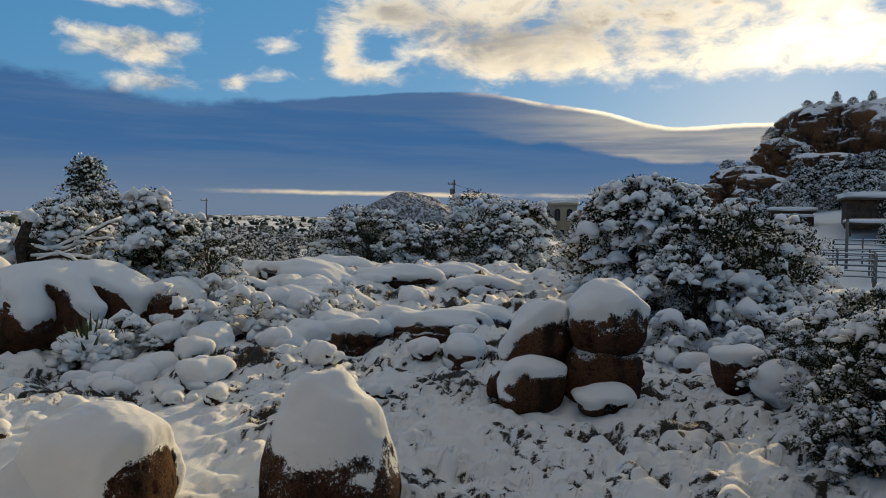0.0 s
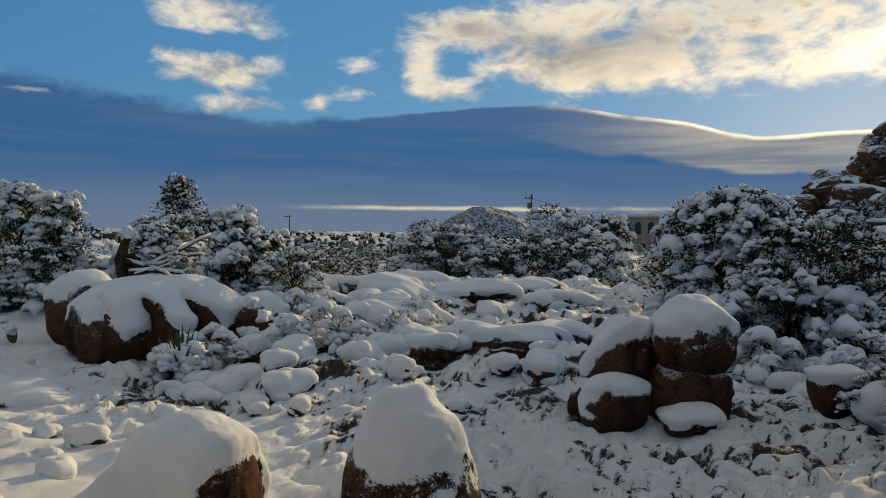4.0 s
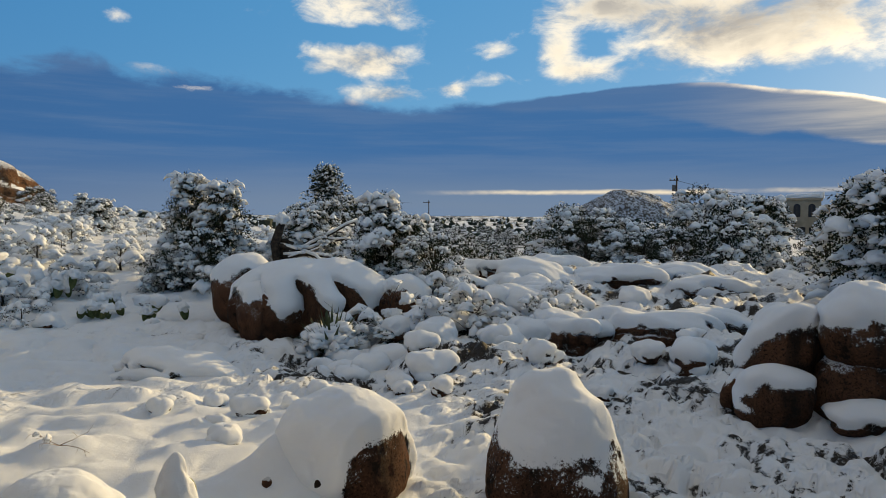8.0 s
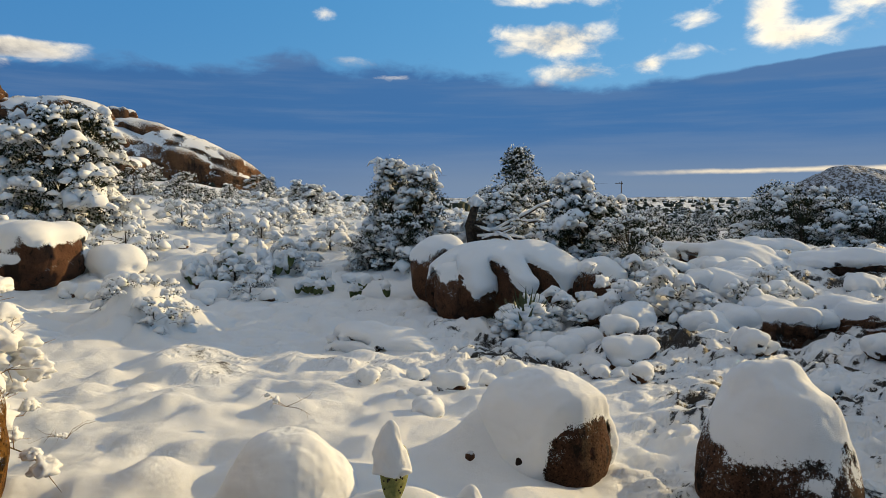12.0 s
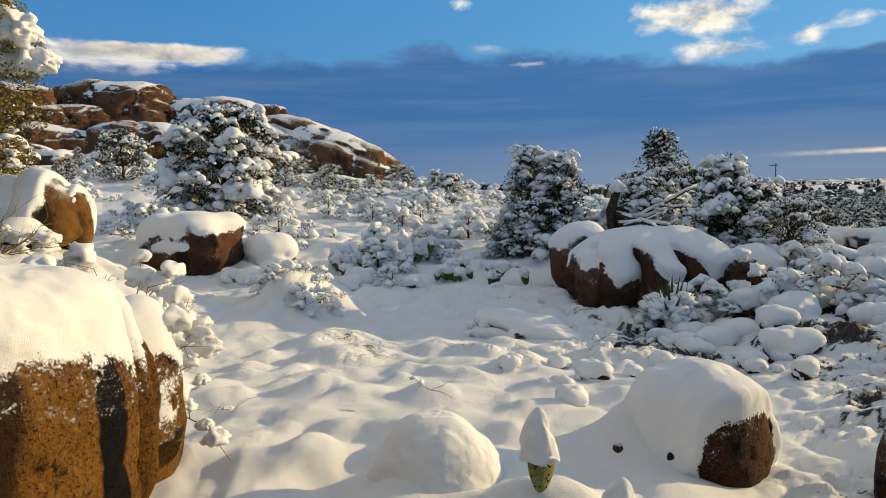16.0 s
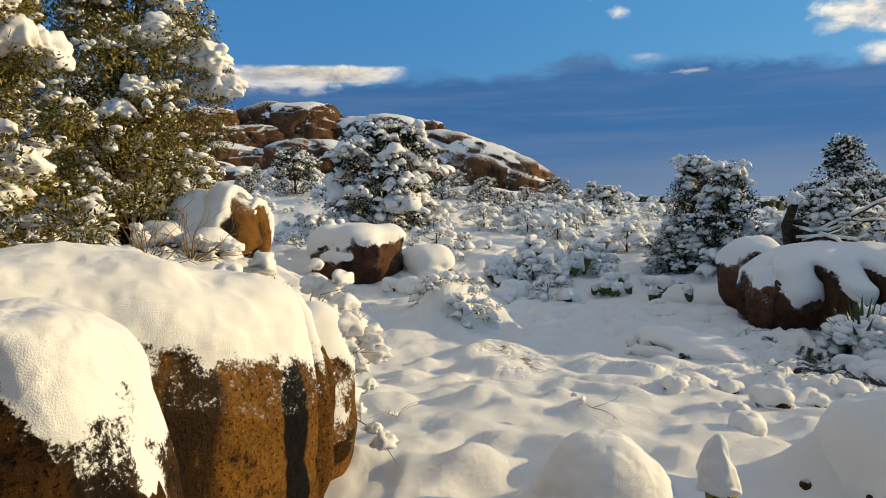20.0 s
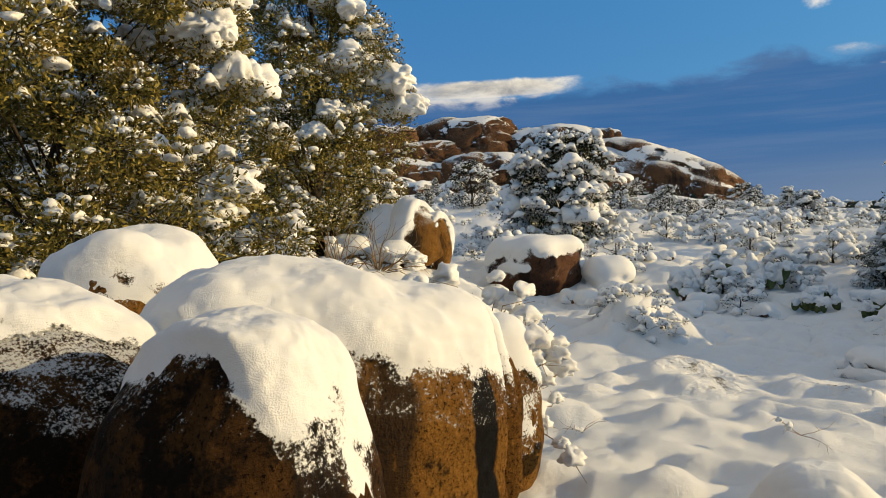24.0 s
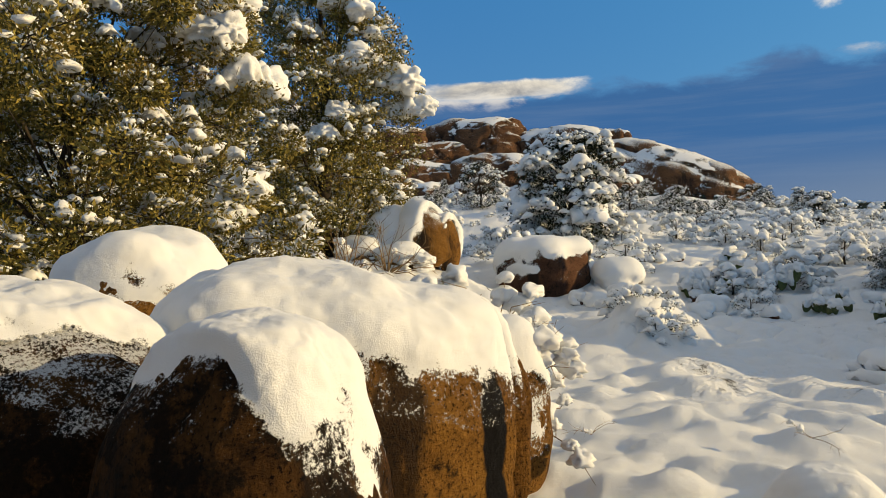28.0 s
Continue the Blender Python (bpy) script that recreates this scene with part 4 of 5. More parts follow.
for i in range(34):
    az, r = rng.uniform(-4, 27), rng.uniform(9.2, 18)
    put(STONES[rng.randint(0, 5)], az, r, rng.uniform(0.55, 1.1) * (0.6 + 0.03 * r), rng.uniform(0, 360), 0.02)
for i in range(22):
    az, r = rng.uniform(4, 40), rng.uniform(6.2, 9.5)
    put(STONES[rng.randint(0, 5)], az, r, rng.uniform(0.25, 0.5), rng.uniform(0, 360), 0.0)
for i in range(30):
    az, r = rng.uniform(27, 66), rng.uniform(12.5, 24)
    put(STONES[rng.randint(0, 5)], az, r, rng.uniform(0.45, 0.95), rng.uniform(0, 360), -0.06)
for i in range(22):
    az, r = rng.uniform(6, 26), rng.uniform(10.6, 16)
    put(STONES[rng.randint(0, 5)], az, r, rng.uniform(0.8, 1.4), rng.uniform(0, 360), -0.1)
for i in range(7):
    az, r = rng.uniform(-22, -13), rng.uniform(9.5, 13)
    put(STONES[rng.randint(0, 5)], az, r, rng.uniform(0.4, 0.7), rng.uniform(0, 360), -0.05)

# ---- trees ----
KINDS = [
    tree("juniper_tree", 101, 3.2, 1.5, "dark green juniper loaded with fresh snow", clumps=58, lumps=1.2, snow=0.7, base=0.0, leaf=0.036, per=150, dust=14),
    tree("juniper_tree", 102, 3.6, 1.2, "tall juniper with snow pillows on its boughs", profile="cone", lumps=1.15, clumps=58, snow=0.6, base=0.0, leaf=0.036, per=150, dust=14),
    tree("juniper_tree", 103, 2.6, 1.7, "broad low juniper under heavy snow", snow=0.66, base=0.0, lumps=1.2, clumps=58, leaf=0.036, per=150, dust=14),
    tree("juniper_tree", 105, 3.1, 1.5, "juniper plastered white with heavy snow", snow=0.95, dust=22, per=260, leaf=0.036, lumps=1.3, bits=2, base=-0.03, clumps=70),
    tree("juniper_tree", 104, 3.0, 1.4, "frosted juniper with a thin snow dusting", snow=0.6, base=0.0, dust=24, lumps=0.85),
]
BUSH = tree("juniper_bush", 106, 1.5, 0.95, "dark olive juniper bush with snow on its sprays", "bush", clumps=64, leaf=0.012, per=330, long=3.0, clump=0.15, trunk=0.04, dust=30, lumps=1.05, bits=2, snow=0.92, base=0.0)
SHRUBS = [
    tree("snowy_shrub", 111, 0.8, 0.6, "low desert shrub bowed under snow", "shrub", clumps=13, leaf=0.022, per=44, snow=1.0, clump=0.30, trunk=0.03, base=-0.12, dust=4, lumps=1.9, lump=2, bits=-1, twigs=2),
    tree("snowy_shrub", 112, 0.6, 0.7, "low spreading shrub nearly buried in snow", "shrub", clumps=13, leaf=0.022, per=40, snow=1.0, clump=0.40, trunk=0.03, base=-0.12, dust=4, lumps=1.9, lump=2, bits=-1, twigs=2),
    tree("snowy_shrub", 113, 1.1, 0.7, "upright shrub with snow clumps on its twigs", "shrub", clumps=14, leaf=0.03, per=50, snow=0.9, clump=0.26, trunk=0.03, base=-0.12, dust=10, lumps=1.5, lump=2, bits=-1, twigs=2),
]
DISTANT = [
    tree("pine_tree", 131, 3.0, 1.3, "distant snow-dusted evergreen on the slope", clumps=34, leaf=0.10, per=34, lump=1, dust=18, bits=-1, twigs=0, lumps=0.9, clump=0.2, snow=0.75),
    tree("pine_tree", 132, 3.4, 1.0, "distant upright evergreen dusted with snow", clumps=34, leaf=0.10, per=34, lump=1, dust=15, bits=-1, twigs=0, lumps=0.75, snow=0.7, profile="cone", clump=0.18),
    tree("pine_tree", 133, 2.4, 1.5, "distant broad evergreen heavy with snow", clumps=34, leaf=0.10, per=30, lump=1, dust=20, bits=-1, twigs=0, lumps=1.0, clump=0.24, snow=0.8),
]
for az, r, kind, sc in [(21.7, 16.8, 3, 0.72), (22.3, 17.2, 1, 0.74), (18.1, 15.8, 2, 0.55), (37.0, 21.0, 1, 0.80), (34.6, 20.5, 1, 0.78), (36.2, 20.0, 2, 0.60), (38.8, 20.3, 2, 0.42), (28.0, 19.8, 3, 0.62), (27.0, 21.5, 4, 0.7), (24.5, 22, 2, 0.7),
                        (61.0, 27.3, 3, 1.28), (68.2, 40, 4, 0.9), (56.5, 38, 2, 0.55), (53.0, 42, 4, 0.5), (44.6, 40, 1, 0.42), (47.5, 46, 2, 0.62), (43.4, 33, 3, 0.48),
                        (3.6, 29, 0, 0.80), (5.0, 31, 1, 0.75), (7.6, 31, 4, 1.05), (6.2, 28, 2, 0.95), (1.6, 27, 2, 0.65), (-0.4, 28, 2, 0.80), (-2.8, 32, 0, 1.10), (-4.4, 27, 4, 0.95), (-5.9, 30, 3, 1.0), (-9.4, 27, 2, 0.45), (-13.6, 26, 4, 0.78), (-10.8, 21, 2, 0.48),
                        (-17.5, 15.2, 3, 0.78), (-18.6, 15.8, 1, 0.70), (-16.2, 15.6, 3, 0.88), (-21.5, 13.8, 2, 0.86), (-23.5, 14.0, 2, 0.66), (-19.5, 13.2, 0, 0.52), (-13.6, 17, 4, 0.8), (-25.5, 18, 4, 0.6),
                        (-36.0, 10.0, 2, 0.6)]:
    put(KINDS[kind], az, r, sc, rng.uniform(0, 360), -0.08)
for az, r, sc in [(-33.2, 6.8, 0.85), (-29.8, 6.3, 0.42), (-35.8, 6.4, 0.95), (-31.6, 8.0, 0.85), (-28.0, 9.5, 0.72), (-25.5, 8.6, 0.42)]:
    put(BUSH, az, r, sc, rng.uniform(0, 360), -0.08)
for i in range(64):
    az = rng.uniform(-15, 26)
    r = rng.uniform(30, 75)
    put(DISTANT[rng.randint(0, 3)], az, r, rng.uniform(0.45, 0.66) * (0.6 if -11.5 < az < -7.5 else 1.25 if az < 5 else 0.9), rng.uniform(0, 360), -0.15)
plain_rng = np.random.RandomState(77)
for i in range(46):
    az, r = plain_rng.uniform(7, 27), plain_rng.uniform(38, 95)
    put(DISTANT[plain_rng.randint(0, 3)], az, r, plain_rng.uniform(0.38, 0.6), plain_rng.uniform(0, 360), -0.15)
for i in range(34):
    az = rng.uniform(-36, -13)
    r = rng.uniform(40, 118)
    put(DISTANT[rng.randint(0, 3)], az, r, rng.uniform(0.4, 0.8), rng.uniform(0, 360), -0.15)
for i in range(12):
    az = rng.uniform(42, 80)
    r = rng.uniform(34, 62)
    put(DISTANT[rng.randint(0, 3)], az, r, rng.uniform(0.3, 0.5), rng.uniform(0, 360), -0.15)
for i in range(150):
    az, r = rng.uniform(27, 72), rng.uniform(17, 50)
    if (57 < az < 68 and r < 25) or (az > 66 and r < 24):
        continue
    put(SHRUBS[rng.randint(0, 2)], az, r, rng.uniform(0.6, 1.3), rng.uniform(0, 360), -0.16)
for i in range(12):
    az, r = rng.uniform(8, 30), rng.uniform(10.5, 17.5)
    if az > 21.5 and r < 15.5:
        continue
    put(SHRUBS[rng.randint(0, 2)], az, r, rng.uniform(0.45, 0.9), rng.uniform(0, 360), -0.12)
for i in range(26):
    az, r = rng.uniform(-30, -13), rng.uniform(9.5, 24)
    put(SHRUBS[rng.randint(0, 3)], az, r, rng.uniform(0.7, 1.3), rng.uniform(0, 360), -0.12)
for az, r, k, sc in [(71.5, 12.0, 1, 0.7), (82.5, 10.3, 1, 1.1), (84.2, 10.8, 0, 0.9), (78, 9.5, 1, 0.5), (65.5, 22.5, 1, 1.6), (57.0, 21.5, 1, 1.5), (24.2, 13.2, 0, 1.0), (17.5, 12.8, 1, 1.1), (15.0, 12.4, 0, 0.9)]:
    put(SHRUBS[k], az, r, sc, rng.uniform(0, 360), -0.1)

for az, r, k, sc, dz in [(84.3, 12.0, 1, 1.25, 1.05), (82.4, 12.6, 0, 1.0, 1.1), (86.5, 12.6, 1, 1.2, 1.05), (79.5, 12.4, 1, 0.6, 1.2), (56.3, 13.9, 1, 0.9, 0.30), (55.0, 13.2, 1, 0.7, 0.2), (57.5, 14.6, 0, 0.8, 0.25), (53.4, 13.9, 1, 0.6, 0.1), (54.6, 15.2, 1, 0.9, 0.1)]:
    put(SHRUBS[k], az, r, sc, rng.uniform(0, 360), dz)

# snowy trees behind the oak
for az, r, k, sc in [(77.5, 20, 3, 1.0), (81, 18, 0, 1.0), (85, 16.5, 3, 1.1), (89, 17, 2, 1.3), (93, 15.5, 0, 1.2), (97, 15, 3, 1.3), (101, 15, 0, 1.4), (106, 15, 3, 1.4), (83, 24, 1, 1.4), (91, 23, 0, 1.5), (99, 21, 3, 1.5)]:
    put(KINDS[k], az, r, sc, rng.uniform(0, 360), 0.1)
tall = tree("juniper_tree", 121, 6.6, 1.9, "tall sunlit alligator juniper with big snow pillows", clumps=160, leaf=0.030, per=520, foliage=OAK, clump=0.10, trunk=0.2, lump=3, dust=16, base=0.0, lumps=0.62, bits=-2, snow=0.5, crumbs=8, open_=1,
            pillows=[(1.0, 0.75, 4.5, 0.5), (1.0, 1.3, 4.2, 0.45), (0.9, 1.55, 3.7, 0.4), (1.3, 0.1, 3.5, 0.3), (1.2, -0.2, 3.1, 0.28), (1.0, 0.4, 5.6, 0.4), (1.2, -0.9, 2.9, 0.3)])
tall.matrix_basis = pose(-15.0, 2.55, 0.55)
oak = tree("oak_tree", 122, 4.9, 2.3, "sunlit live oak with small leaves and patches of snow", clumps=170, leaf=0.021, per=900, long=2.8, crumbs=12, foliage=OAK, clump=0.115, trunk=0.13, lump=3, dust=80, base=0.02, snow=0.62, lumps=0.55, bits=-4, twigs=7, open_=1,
           pillows=[(0.6, 1.75, 2.0, 0.34), (0.7, 1.55, 1.75, 0.3), (0.5, 1.9, 3.2, 0.34), (0.7, 1.5, 3.6, 0.34), (0.6, 1.7, 4.0, 0.32), (0.9, 0.6, 3.9, 0.24), (1.1, -0.4, 3.6, 0.22), (0.9, -1.2, 3.9, 0.24)])
oak.matrix_basis = pose(-9.0, -1.15, 0.3)
KINDS_TALL = tree("pine_tree", 141, 4.3, 0.9, "lone dark pine rising above the scrub", clumps=40, leaf=0.09, per=60, lump=2, dust=20, snow=0.6, lumps=0.6, profile="pine", base=0.2)
for ob in KINDS + SHRUBS + STONES + [BUSH]:
    discard(ob)


# ---- the rocky ridge on the rising ground ----
RIDGE = [(68.9, 79, 10.6, 12.0, 5.6, 0.42), (63.4, 78, 9.6, 6.4, 5.0, 0.35), (60.6, 78, 9.6, 8.2, 5.0, 0.40), (57.4, 77.5, 9.6, 3.6, 4.0, 0.45), (58.8, 76, 5.6, 12.5, 8.0, 0.35), (53.6, 77.5, 5.0, 17.0, 9.0, 0.55), (50.7, 75, 3.4, 9.0, 5.6, 0.55), (67.2, 74.5, 6.9, 9.2, 4.6, 0.50), (72.3, 74, 6.6, 7.6, 4.2, 0.50),
         (71.8, 76, 9.2, 8.0, 3.4, 0.5), (69.8, 71.5, 4.4, 6.6, 3.6, 0.45), (65.0, 73, 3.6, 8.5, 4.6, 0.45), (76.0, 77, 9.6, 10.0, 6.0, 0.45), (75.5, 72, 4.6, 8.5, 4.6, 0.5), (81.0, 78, 8.0, 10, 6.5, 0.45), (62.2, 73, 4.4, 5.0, 3.8, 0.45), (55.6, 73, 4.4, 4.4, 4.6, 0.4)]
ridge = thing("rock_outcrop", (-65, 33, ground_z(-65, 33)), "weathered granite ridge of rounded blocks dusted with snow", "rock outcrop")
for s, (az, r, z, w, h, reach) in enumerate(RIDGE):
    x, y = polar(az, r)
    slope = reach > 0.52
    boulder((x + 65, y - 33, z - h * (0.5 if slope else 0.75) - ridge.location.z), (w, w * 0.75, h if slope else h * 1.25), 141 + s, "", az + (s * 29) % 24 - 12, 0.08, reach + (-0.05 if slope else 0.10), 5, GRANITE_FAR, parent=ridge, boxy=2.4 if slope else 3.4, rough=0.10, fine=0.05, strata=0.10 if slope else 0.13, wave=1.1, ragged=0.42, sunk=0.0, tilt=(0, 24, 0) if slope else ((s * 7) % 9 - 4, (s * 5) % 11 - 5, 0))
for s in range(9):
    a, r = rng.uniform(54, 80), rng.uniform(50, 68)
    x, y = polar(a, r)
    w = rng.uniform(1.2, 3.2)
    boulder((x - ridge.location.x, y - ridge.location.y, ground_z(x, y) - ridge.location.z), (w, w * 1.2, w * 0.7), 171 + s, "", rng.uniform(0, 90), 0.22, 0.35, 4, GRANITE_FAR, parent=ridge, boxy=3.0, rough=0.14, wave=0.6, ragged=0.3)

# ---- the rocky hill behind the barn ----
hill = thing("rocky_hill", (45, 95, ground_z(45, 95)), "brown rock cliffs on a snowy hill with small trees", "rock outcrop")
CLIFFS = [(-28.6, 112, 14.2, 13.0, 9.4), (-31.5, 110, 13.8, 10.0, 9.6), (-25.8, 109, 11.0, 8.5, 6.4), (-28.5, 102, 9.0, 9.0, 4.6), (-22.6, 100, 7.4, 7.0, 4.4), (-24.3, 95, 6.4, 6.0, 3.8), (-20.5, 98, 5.8, 5.0, 3.4), (-33.5, 108, 13.0, 10.0, 9.0), (-36, 105, 12.0, 10.0, 9.0), (-31.0, 96, 7.6, 8.0, 4.4), (-18.2, 104, 4.8, 5.0, 3.0),
          (-26.5, 88, 5.0, 5.0, 3.4), (-23.0, 86, 4.0, 4.0, 2.8), (-40, 105, 11.0, 13, 9.0), (-29.5, 90, 5.6, 5.0, 3.0), (-16.2, 108, 3.6, 5.0, 2.6)]
for s, (az, r, z, w, h) in enumerate(CLIFFS):
    x, y = polar(az, r)
    boulder((x - 45, y - 95, z - h / 2 - hill.location.z), (w, w * 0.9, h), 201 + s, "", az, 0.14, 0.50, 5, GRANITE_FAR, parent=hill, boxy=3.6, rough=0.18, fine=0.08, strata=0.14, wave=1.2, ragged=0.45, sunk=0.0)
for az, r, z, k, sc in [(-24.9, 109, 13.8, 0, 0.8), (-26.3, 109, 14.0, 2, 0.8), (-27.2, 110, 18.2, 0, 0.55), (-28.0, 111, 18.6, 2, 0.5), (-29.0, 111, 18.6, 1, 0.7), (-30.0, 111, 18.4, 0, 0.55), (-31.2, 110, 18.2, 1, 0.7), (-25.6, 106, 12.2, 2, 0.8), (-26.9, 104, 10.6, 2, 0.9), (-22.0, 99, 9.2, 2, 0.7), (-23.4, 98, 8.8, 0, 0.6)]:
    x, y = polar(az, r)
    copy = copy_thing(DISTANT[k], pose(x, y, z, 0, 0, rng.uniform(0, 360)))
    copy.scale = (sc, sc, sc)
for az, r, k, sc in [(-27.6, 76, 2, 1.3), (-28.6, 74, 0, 1.3), (-29.4, 72, 2, 1.2), (-24.6, 70, 1, 0.9), (-22.0, 80, 2, 1.0), (-30.6, 70, 0, 1.1)]:
    put(DISTANT[k], az, r, sc, rng.uniform(0, 360), -0.2)
# trees round the house and along the skyline
for az, r, k, sc in [(-7.6, 120, 1, 1.7), (-8.3, 124, 1, 1.6), (-6.6, 110, 0, 1.6), (-4.8, 118, 1, 1.5), (-12.4, 112, 0, 1.6), (-13.6, 116, 2, 1.7), (-14.8, 108, 0, 1.5), (-3.2, 112, 2, 1.6), (-2.2, 120, 0, 1.8), (-1.6, 116, 2, 1.5), (-16.2, 104, 1, 1.6), (-11.3, 100, 2, 1.1), (-9.3, 96, 0, 0.6), (-17.5, 98, 2, 1.4)]:
    put(DISTANT[k], az, r, sc, rng.uniform(0, 360), -0.2)
for i in range(46):
    az, r = rng.uniform(-33, -15), rng.uniform(58, 104)
    put(DISTANT[rng.randint(0, 3)], az, r, rng.uniform(0.45, 0.95), rng.uniform(0, 360), -0.2)
lone = put(KINDS_TALL, 26.9, 54, 1.25, 40, 0.0)
for az, r, k, sc in [(28.6, 50, 2, 1.0), (25.2, 50, 0, 0.95), (27.4, 49, 2, 0.8)]:
    put(DISTANT[k], az, r, sc, rng.uniform(0, 360), -0.1)
for ob in DISTANT + [KINDS_TALL]:
    discard(ob)

# the lone round hill on the skyline
hv, hs, hf = stone((50, 50, 38), 6, 7, boxy=1.9, rough=0.08, fine=0.05)
far_hill = part("hill", hv + np.array([*polar(3.0, 330), -20.5]), hf, HILLSIDE)
tagged(far_hill, "distant rounded hill of scrub and rock dusted with snow", "hill", kind="structure")


# far scrub as one mass
def far_scrub():
    r0 = np.random.RandomState(9)
    v1, f1 = ball(1)
    pts = []
    for _ in range(2600):
        az = r0.uniform(-42, 84)
        r = (120 if az < -6 else 70) * 5.0 ** r0.uniform(0, 1)
        pts.append((*polar(az, r), r0.uniform(0.4, 1.0) * (0.7 + r / 500)))
    pts = np.array(pts)
    zs = land(pts[:, 0], pts[:, 1], False)[0]
    verts, faces, slots, base = [], [], [], 0
    for (x, y, s), z in zip(pts, zs):
        k = 1 + np.clip(0.28 * r0.normal(size=len(v1)), -0.4, 0.4)
        q = v1 * k[:, None] * np.array([s, s, s * r0.uniform(0.8, 1.2)]) + np.array([x, y, z + s * 0.5])
        verts.append(q)
        faces.append(f1 + base)
        slots.append(np.zeros(len(f1)))
        base += len(q)
        for t in range(2):
            k = 1 + np.clip(0.25 * r0.normal(size=len(v1)), -0.4, 0.4)
            c = np.array([x + r0.normal() * s * 0.4, y + r0.normal() * s * 0.4, z + s * r0.uniform(0.7, 1.3)])
            q = v1 * k[:, None] * np.array([s * 0.55, s * 0.55, s * 0.32]) + c
            verts.append(q)
            faces.append(f1 + base)
            slots.append(np.ones(len(f1)))
            base += len(q)
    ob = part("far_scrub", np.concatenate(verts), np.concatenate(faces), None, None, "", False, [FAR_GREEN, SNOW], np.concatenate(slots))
    tagged(ob, "distant evergreen scrub dusted with snow on the hills", "scrub", kind="stuff")


far_scrub()


# ---- buildings and poles ----
def wall_run(name, x0, y0, x1, y1, high, label):
    """A plain upright wall, 0.2 m thick, added out of view to block sky light."""
    a = math.atan2(y1 - y0, x1 - x0)
    ob = slab(name, (math.hypot(x1 - x0, y1 - y0) / 2, 0, high / 2 - 0.2, math.hypot(x1 - x0, y1 - y0), 0.2, high + 0.4), PLANK, None, soft=0.02)
    ob.matrix_basis = pose(x0, y0, 0, 0, 0, math.degrees(a))
    tagged(ob, label, "wall", kind="structure")


def box(cx, cy, cz, sx, sy, sz):
    v = [(cx + a * sx / 2, cy + b * sy / 2, cz + c * sz / 2) for a in (-1, 1) for b in (-1, 1) for c in (-1, 1)]
    f = [(0, 1, 3, 2), (4, 6, 7, 5), (0, 4, 5, 1), (2, 3, 7, 6), (0, 2, 6, 4), (1, 5, 7, 3)]
    return v, f


def slab(name, dims, mat, parent, label="", soft=0.03):
    """A box with eased edges."""
    bm = bmesh.new()
    v, f = box(*dims)
    vs = [bm.verts.new(q) for q in v]
    for g in f:
        bm.faces.new([vs[i] for i in g])
    bmesh.ops.recalc_face_normals(bm, faces=bm.faces)
    bmesh.ops.bevel(bm, geom=list(bm.edges), offset=soft, segments=2, profile=0.6, affect="EDGES")
    bm.verts.ensure_lookup_table()
    verts = [q.co.copy() for q in bm.verts]
    faces = [[q.index for q in g.verts] for g in bm.faces]
    bm.free()
    return part(name, verts, faces, mat, parent, label, False)


def pillow(name, cx, cy, cz, sx, sy, sz, parent, seed):
    """A rounded bed of snow on a flat roof or ledge."""
    d, f = ball(4)
    r = (np.abs(d) ** 5).sum(1) ** (-1 / 5)
    v = d * (r * (1 + 0.05 * fbm(d * 2 + seed, 2, seed)))[:, None] * np.array([sx, sy, sz]) / 2
    return part(name, v + np.array([cx, cy, cz]), f, SNOW, parent, "smooth bed of snow")


def arch(w, h, depth, rise, sides=10):
    """An upright panel with a rounded top, in x and z, facing -y."""
    pts = [(-w / 2, 0), (w / 2, 0)] + [(w / 2 * math.cos(math.pi * i / sides), h - rise + rise * math.sin(math.pi * i / sides)) for i in range(sides + 1)]
    n = len(pts)
    v = [(x, 0, z) for x, z in pts] + [(x, depth, z) for x, z in pts]
    f = [tuple(range(n))[::1], tuple(range(n, 2 * n))[::-1]] + [(i, i + n, (i + 1) % n + n, (i + 1) % n) for i in range(n)]
    return v, f


def window(parent, x, y, z, w, h, rise):
    v, f = arch(w + 0.28, h + 0.2, 0.16, rise + 0.1)
    frame_ob = part("window", [(a + x, b + y - 0.10, c + z - 0.08) for a, b, c in v], f, STUCCO, parent, "arched window with a moulded surround", False)
    v, f = arch(w, h, 0.05, rise)
    part("pane", [(a + x, b + y - 0.115, c + z) for a, b, c in v], f, DARK, frame_ob, "dark glass pane", False)
    v, f = box(x, y - 0.13, z + h * 0.45, 0.06, 0.03, h * 0.9)
    part("mullion", v, f, PLANK, frame_ob, "", False)


# no house is seen here; both walls are added to cut the sky light
wall_run("wall_east", 5.2, 2.0, 5.2, -6.0, 6.4, "unseen dark timber wall added beside the viewer to block sky light")
wall_run("wall_south", 5.1, -6.1, -3.0, -6.1, 6.4, "unseen dark timber wall added behind the viewer to block sky light")
hx, hy = polar(-10.4, 128)
house = thing("house", (hx, hy, -1.0), "two-storey tan stucco house with arched windows behind snowy trees", "house", rz=-10)
slab("tower", (-1.8, 0, 3.4, 5.2, 6.0, 6.8), STUCCO, house, soft=0.12)
slab("wing", (5.6, 2.2, 2.6, 9.6, 6.0, 5.2), STUCCO, house, soft=0.12)
slab("cornice", (-1.8, 0, 6.85, 5.7, 6.5, 0.35), STUCCO, house, soft=0.1)
slab("parapet", (5.6, 2.2, 5.35, 9.8, 6.2, 0.3), STUCCO, house, soft=0.1)
slab("chimney", (7.0, 3.2, 6.3, 1.6, 1.3, 2.4), STUCCO, house, soft=0.08)
